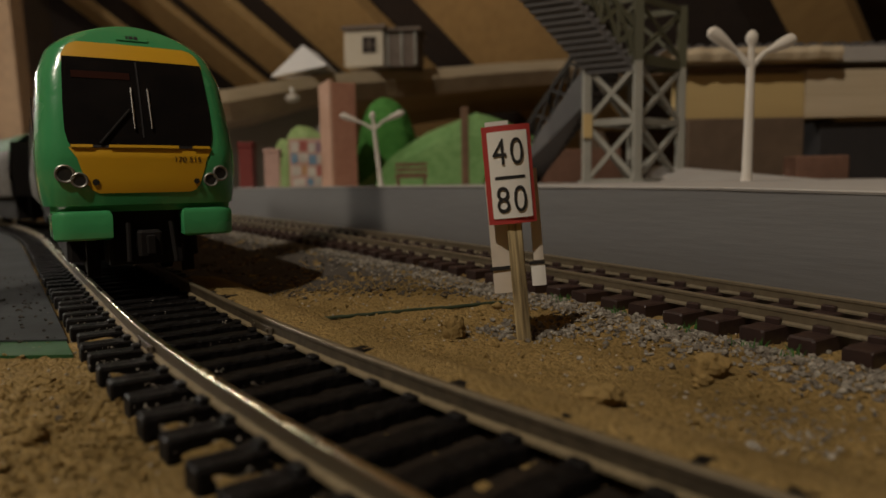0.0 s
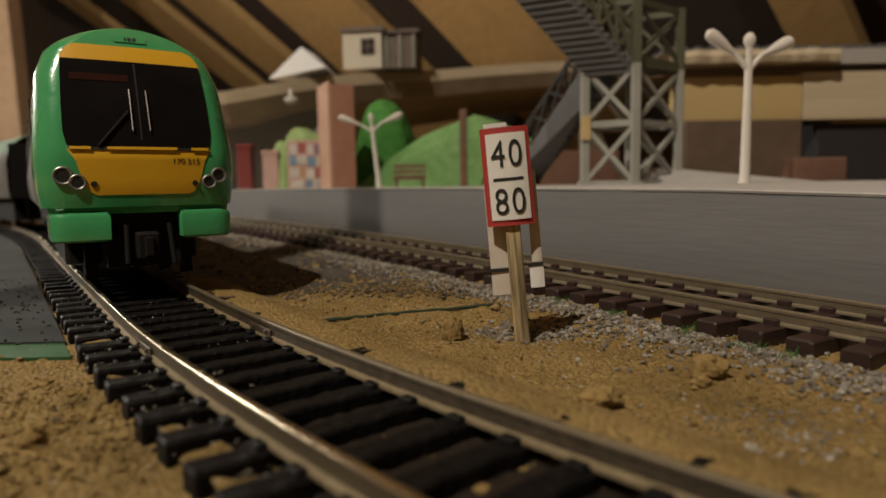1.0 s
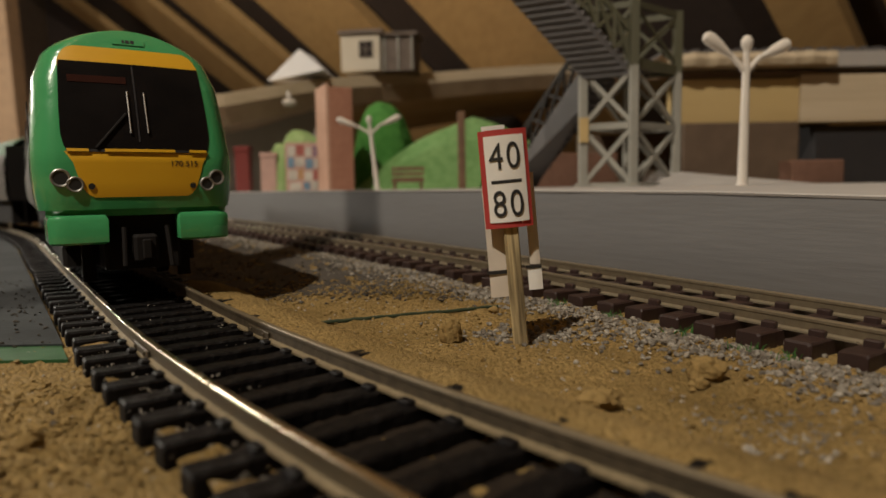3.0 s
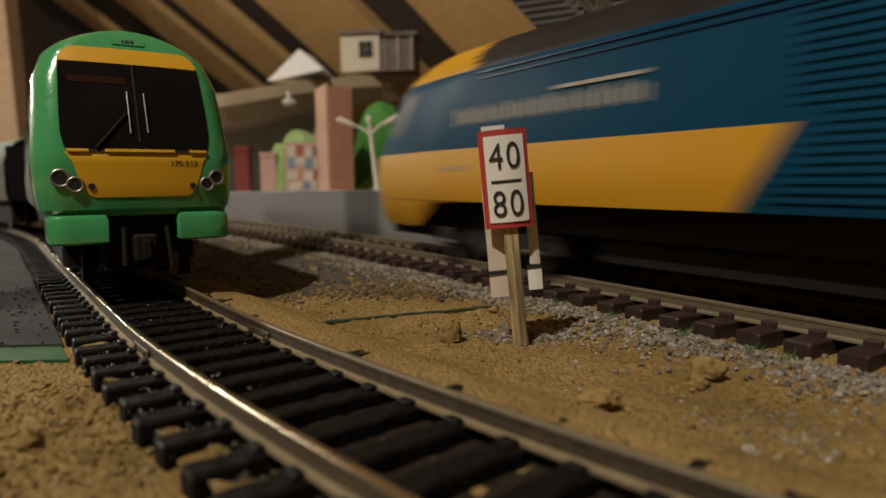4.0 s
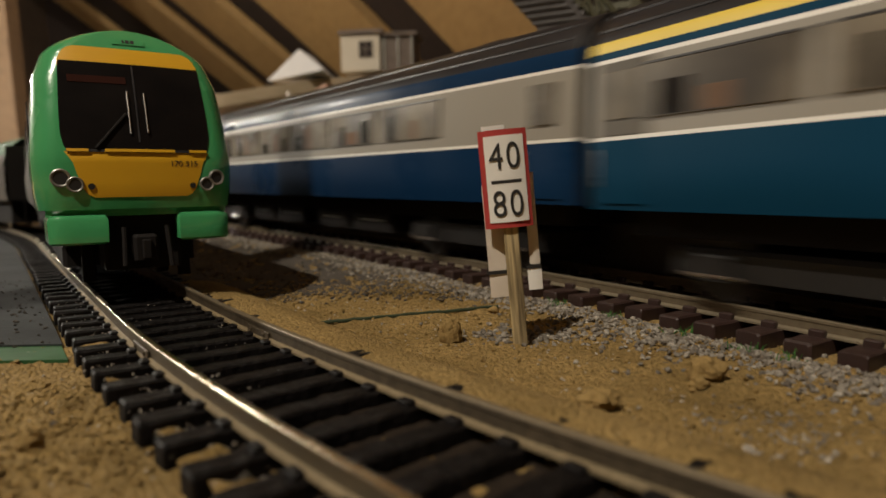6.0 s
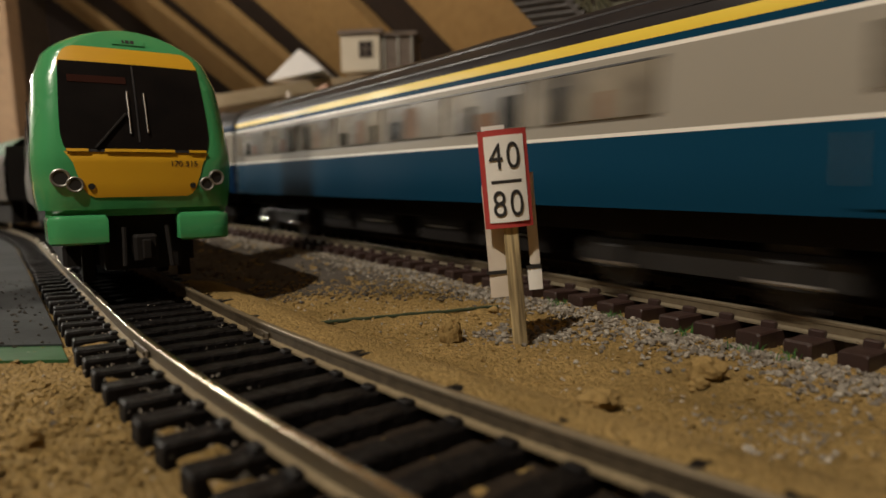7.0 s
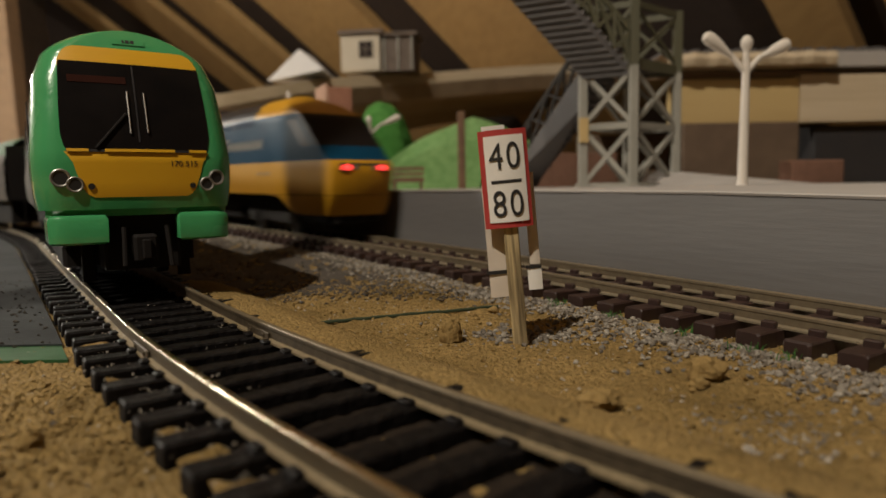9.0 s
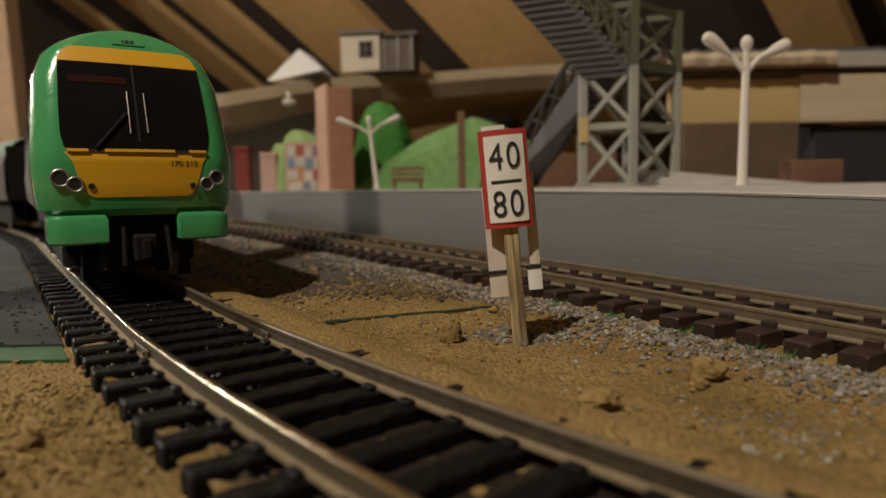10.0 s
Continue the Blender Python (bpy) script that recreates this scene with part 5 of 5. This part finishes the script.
def power_car(label, tail):
    """A streamlined power car; its nose points along +x."""
    t = thing("power_car", label, "locomotive", "express train")
    tip, end = 118.0, -118.0
    mats = [BLUE, HSTYELLOW, CREAM, ROOFGREY, CABGLASS, WHITELINE]
    zs = [15.8, 17, 20, 23, 25.5, 27.4, 28.6, 29.3, 32, 34, 36.5, 39, 41.4, 42.8, 43.5, 44.4, 46.8, 48.2, 49.6, 51, 52.4, 53.6, 54.6, 55.3, 55.85]

    def nose(z):
        """How far the front stands back from the tip at a height."""
        if z < 27:
            return 2.0 + 0.02 * (24 - z) ** 2
        if z < 31:
            return 2.2 + (z - 27) * 1.2
        if z < 46:
            return 7.0 + (z - 31) * 1.05
        return 22.75 + (z - 46) * 2.4

    def taper(d):
        return 0.70 + 0.30 * min(1.0, d / 40.0) ** 0.62

    def grey_end(z):
        """Where the slanted end of the grey rear panel lies."""
        return tip - 162 - (z - 29.2) * 0.78

    def yellow_end(z):
        return tip - 127.5 - (z - 15.8) * 0.65

    rows = []
    for z in zs:
        y, k = side_y(z), nose(z)
        stops = [end, end + 1, grey_end(z), yellow_end(z), 71.0]
        xs = [end] + [a + (b2 - a) * i / n for a, b2, n in zip(stops[1:], stops[2:], (6, 6, 12)) for i in range(n)] + [71.0]
        left = [(x, y, z) for x in xs]
        ds = [42 - 2 * i for i in range(12)] + [18, 15, 12, 9, 7, 5, 3, 1]
        cor = [(tip - k - d, y * taper(d + k * 0.55), z) for d in ds]
        fr = y * taper(0.6 + k * 0.55)
        mid = [(tip - k - 0.5 + 1.4 * (1 - (f / 5) ** 2), fr * (f / 5) * 0.97, z) for f in (4.5, 3.5, 2, 0.7)]
        one = [p for p in left if p[0] < tip - k - 44] + [(min(tip - k - 43, 73), y, z)] * (len(left) - len([p for p in left if p[0] < tip - k - 44])) + cor + mid
        rows.append(one + [(x, -yy, z2) for x, yy, z2 in reversed(one)])

    def paint(c):
        z, x = c.z, c.x
        d = tip - x
        if d < 60:
            if z > 46.8:
                return 1
            if 34 < z < 46 and d < nose(z) + 3.0:
                return 4
            if 35 < z < 44.5 and nose(z) + 5 < d < nose(z) + 13:
                return 4
            return 1 if z < 28.6 else 0
        if z > 46.8:
            return 3
        if z < 28.6 and x > yellow_end(z):
            return 1
        if 28.6 < z < 43.5 and x < grey_end(z):
            return 5 if z < 29.3 or z > 42.8 else 2
        return 0
    part("body", Shape().grid(rows, paint), mats, t, "blue bodyshell with yellow nose and grey rear panel", smooth=True)
    part("end_wall", Shape().box(end - 0.2, end + 0.8, -16.5, 16.5, 15.8, 48), BLACK, t)
    part("gangway", Shape().box(end - 2.5, end + 1, -7, 7, 17, 44, b=0.5), BLACK, t, "black corridor connection")
    for sd in (-1, 1):
        # louvred grilles between the yellow and the grey panels
        for i in range(21):
            z = 17.4 + i * 1.36
            a = grey_end(z) + 3 if z > 29 else grey_end(29) + 3 - (29 - z) * 1.1
            b2 = yellow_end(z) - 4 if z < 30 else tip - 136
            part("louvre", Shape().box(a, b2, sd * side_y(z) - 0.3, sd * side_y(z) + 0.3, z, z + 0.6, b=0.12), BLUE, t)
        ld = part("luggage_door", Shape().box(end + 3, end + 23, sd * 17.1 - 0.35, sd * 17.1 + 0.35, 29.5, 42.6, b=0.1), CREAMDARK, t, "dull grey luggage door")
        part("luggage_door_foot", Shape().box(end + 3, end + 23, sd * 17.05 - 0.25, sd * 17.05 + 0.25, 17.0, 28.4, b=0.1), NAVY, ld)
        for x in (end + 30, end + 40):
            part("window", Shape().box(x - 4.5, x + 4.5, sd * 17.4 - 0.35, sd * 17.4 + 0.35, 33.0, 40.4, b=0.1), WINDOW, t, "smoked guard's window")
        for z in (44.2, 45.6):
            part("gutter", Shape().box(end + 4, tip - 62, sd * side_y(z) - 0.28, sd * side_y(z) + 0.28, z, z + 0.35), NAVY, t)
        # lettering too blurred to read, as plain bars
        bars = [(tip - 111, tip - 88, 38.8, 39.5)]
        bars += [(tip - 53 - 2.2 * i - 0.8 - 0.4 * (i % 2), tip - 53 - 2.2 * i, 34.0 + 0.6 * (i % 2), 38.2 - 0.6 * (i % 3)) for i in range(27)]
        bars += [(tip - 46 - 2.2 * i - 0.8, tip - 46 - 2.2 * i, 23.4, 24.6) for i in range(6)]
        bars += [(tip - 198 - 2.2 * i - 1.0, tip - 198 - 2.2 * i, 25.8, 27.0) for i in range(6)]
        for x0, x1, z0, z1 in bars:
            part("marking_bar", Shape().box(x0, x1, sd * 17.25 - 0.2, sd * 17.25 + 0.2, z0, z1), CREAM, t, "pale lettering too blurred to read")
    # lamp cluster in a dark slot across the nose
    lamp_x = tip - 2.6
    slot = part("lamp_slot", Shape().box(lamp_x - 6, lamp_x + 1.1, -10.2, 10.2, 24.4, 27.4, b=0.4), BLACK, t, "dark lamp slot")
    for sd in (-1, 1):
        for y, m, lab in ((8.6, TAILRED if tail else GLOSSBLACK, "tail lamp"), (4.2, LIGHTRIM, "headlamp")):
            if m is TAILRED:
                part("lamp", Shape().box(lamp_x, lamp_x + 1.6, sd * 7.6 - 2.0, sd * 7.6 + 2.0, 25.0, 26.8, b=0.5), m, slot, lab, smooth=True)
            else:
                part("lamp", Shape().tube((lamp_x, sd * y, 25.9), (lamp_x + 1.5, sd * y, 25.9), 1.0, n=14), m, slot, lab, smooth=True)
    rows = []
    for z, f in ((15.6, 1.0), (13, 1.0), (10, 0.97), (8.2, 0.93)):
        k = nose(z)
        half = [(tip - k - d, side_y(15.6) * taper(d + k * 0.55) * f, 15.6 - (15.6 - z) * min(1.0, max(0.0, (37 - d) / 14))) for d in (48, 36, 30, 24, 18, 12, 7, 3, 1)]
        half += [(tip - k + 0.4, side_y(15.6) * taper(0.6 + k * 0.55) * f * q, z) for q in (0.7, 0.3)]
        rows.append(half + [(x, -y, zz) for x, y, zz in reversed(half)])
    part("nose_valance", Shape().grid(rows, flip=True), HSTYELLOW, t, "yellow curved nose valance", smooth=True)
    part("skirt", Shape().box(tip - 44, tip - 7, -11, 11, 5.5, 15.6, b=2.0), UNDER, t, "black front skirt")
    part("underframe", Shape().box(end + 3, tip - 40, -12, 12, 9.5, 15.6), UNDER, t, "black underframe")
    part("fuel_tank", Shape().box(-30, 24, -10.5, 10.5, 4.5, 10, b=0.8), UNDER, t, "black fuel tank")
    for bx in (-70, 60):
        bogie(t, bx, 34, 52)
    part("exhaust", Shape().box(-30, -10, -6, 6, 55.4, 56.8, b=0.6), ROOFGREY, t)
    part("cooler_grille", Shape().box(-100, -62, -8, 8, 55.0, 56.3, b=0.4), ROOFGREY, t)
    return t


trailer()
LEAD = power_car("blue and yellow express power car leading the train", False)
COACH_A = coach(NAVY, False, "dark blue and pale grey express coach with white lining")
COACH_B = coach(BLUE, True, "blue and grey first-class coach with yellow cantrail stripe")
REAR = power_car("blue and yellow power car at the rear with red tail lamps", True)


def gap(t):
    """Where along the platform track the joint behind the leading power car is, in millimetres."""
    return -53.6 + 212.5 * (t - 4.5)


def on_rails(s, reach, back=False):
    """The pose of a vehicle whose middle is at s, on bogies reach to both sides of it."""
    xa, ya, _ = on_track(FAR, s + reach)
    xb, yb, _ = on_track(FAR, s - reach)
    za, zb = track_lift(FAR, s + reach), track_lift(FAR, s - reach)
    turn = math.degrees(math.atan2(ya - yb, xa - xb)) + (180 if back else 0)
    tip = math.degrees(math.atan2(za - zb, 2 * reach)) * (1 if back else -1)
    return pose((xa + xb) / 2 * MM, (ya + yb) / 2 * MM, (RAILTOP + (za + zb) / 2) * MM, 0, 0, turn) @ pose(0, 0, 0, 0, tip, 0)


def motions():
    times = [i * 0.25 for i in range(41)]
    walk(LEAD, [(t, on_rails(gap(t) + 120.5, 66)) for t in times])
    walk(COACH_A, [(t, on_rails(gap(t) - 139.75, 95)) for t in times])
    walk(COACH_B, [(t, on_rails(gap(t) - 419.25, 95)) for t in times])
    walk(REAR, [(t, on_rails(gap(t) - 677.5, 66, True)) for t in times])


motions()
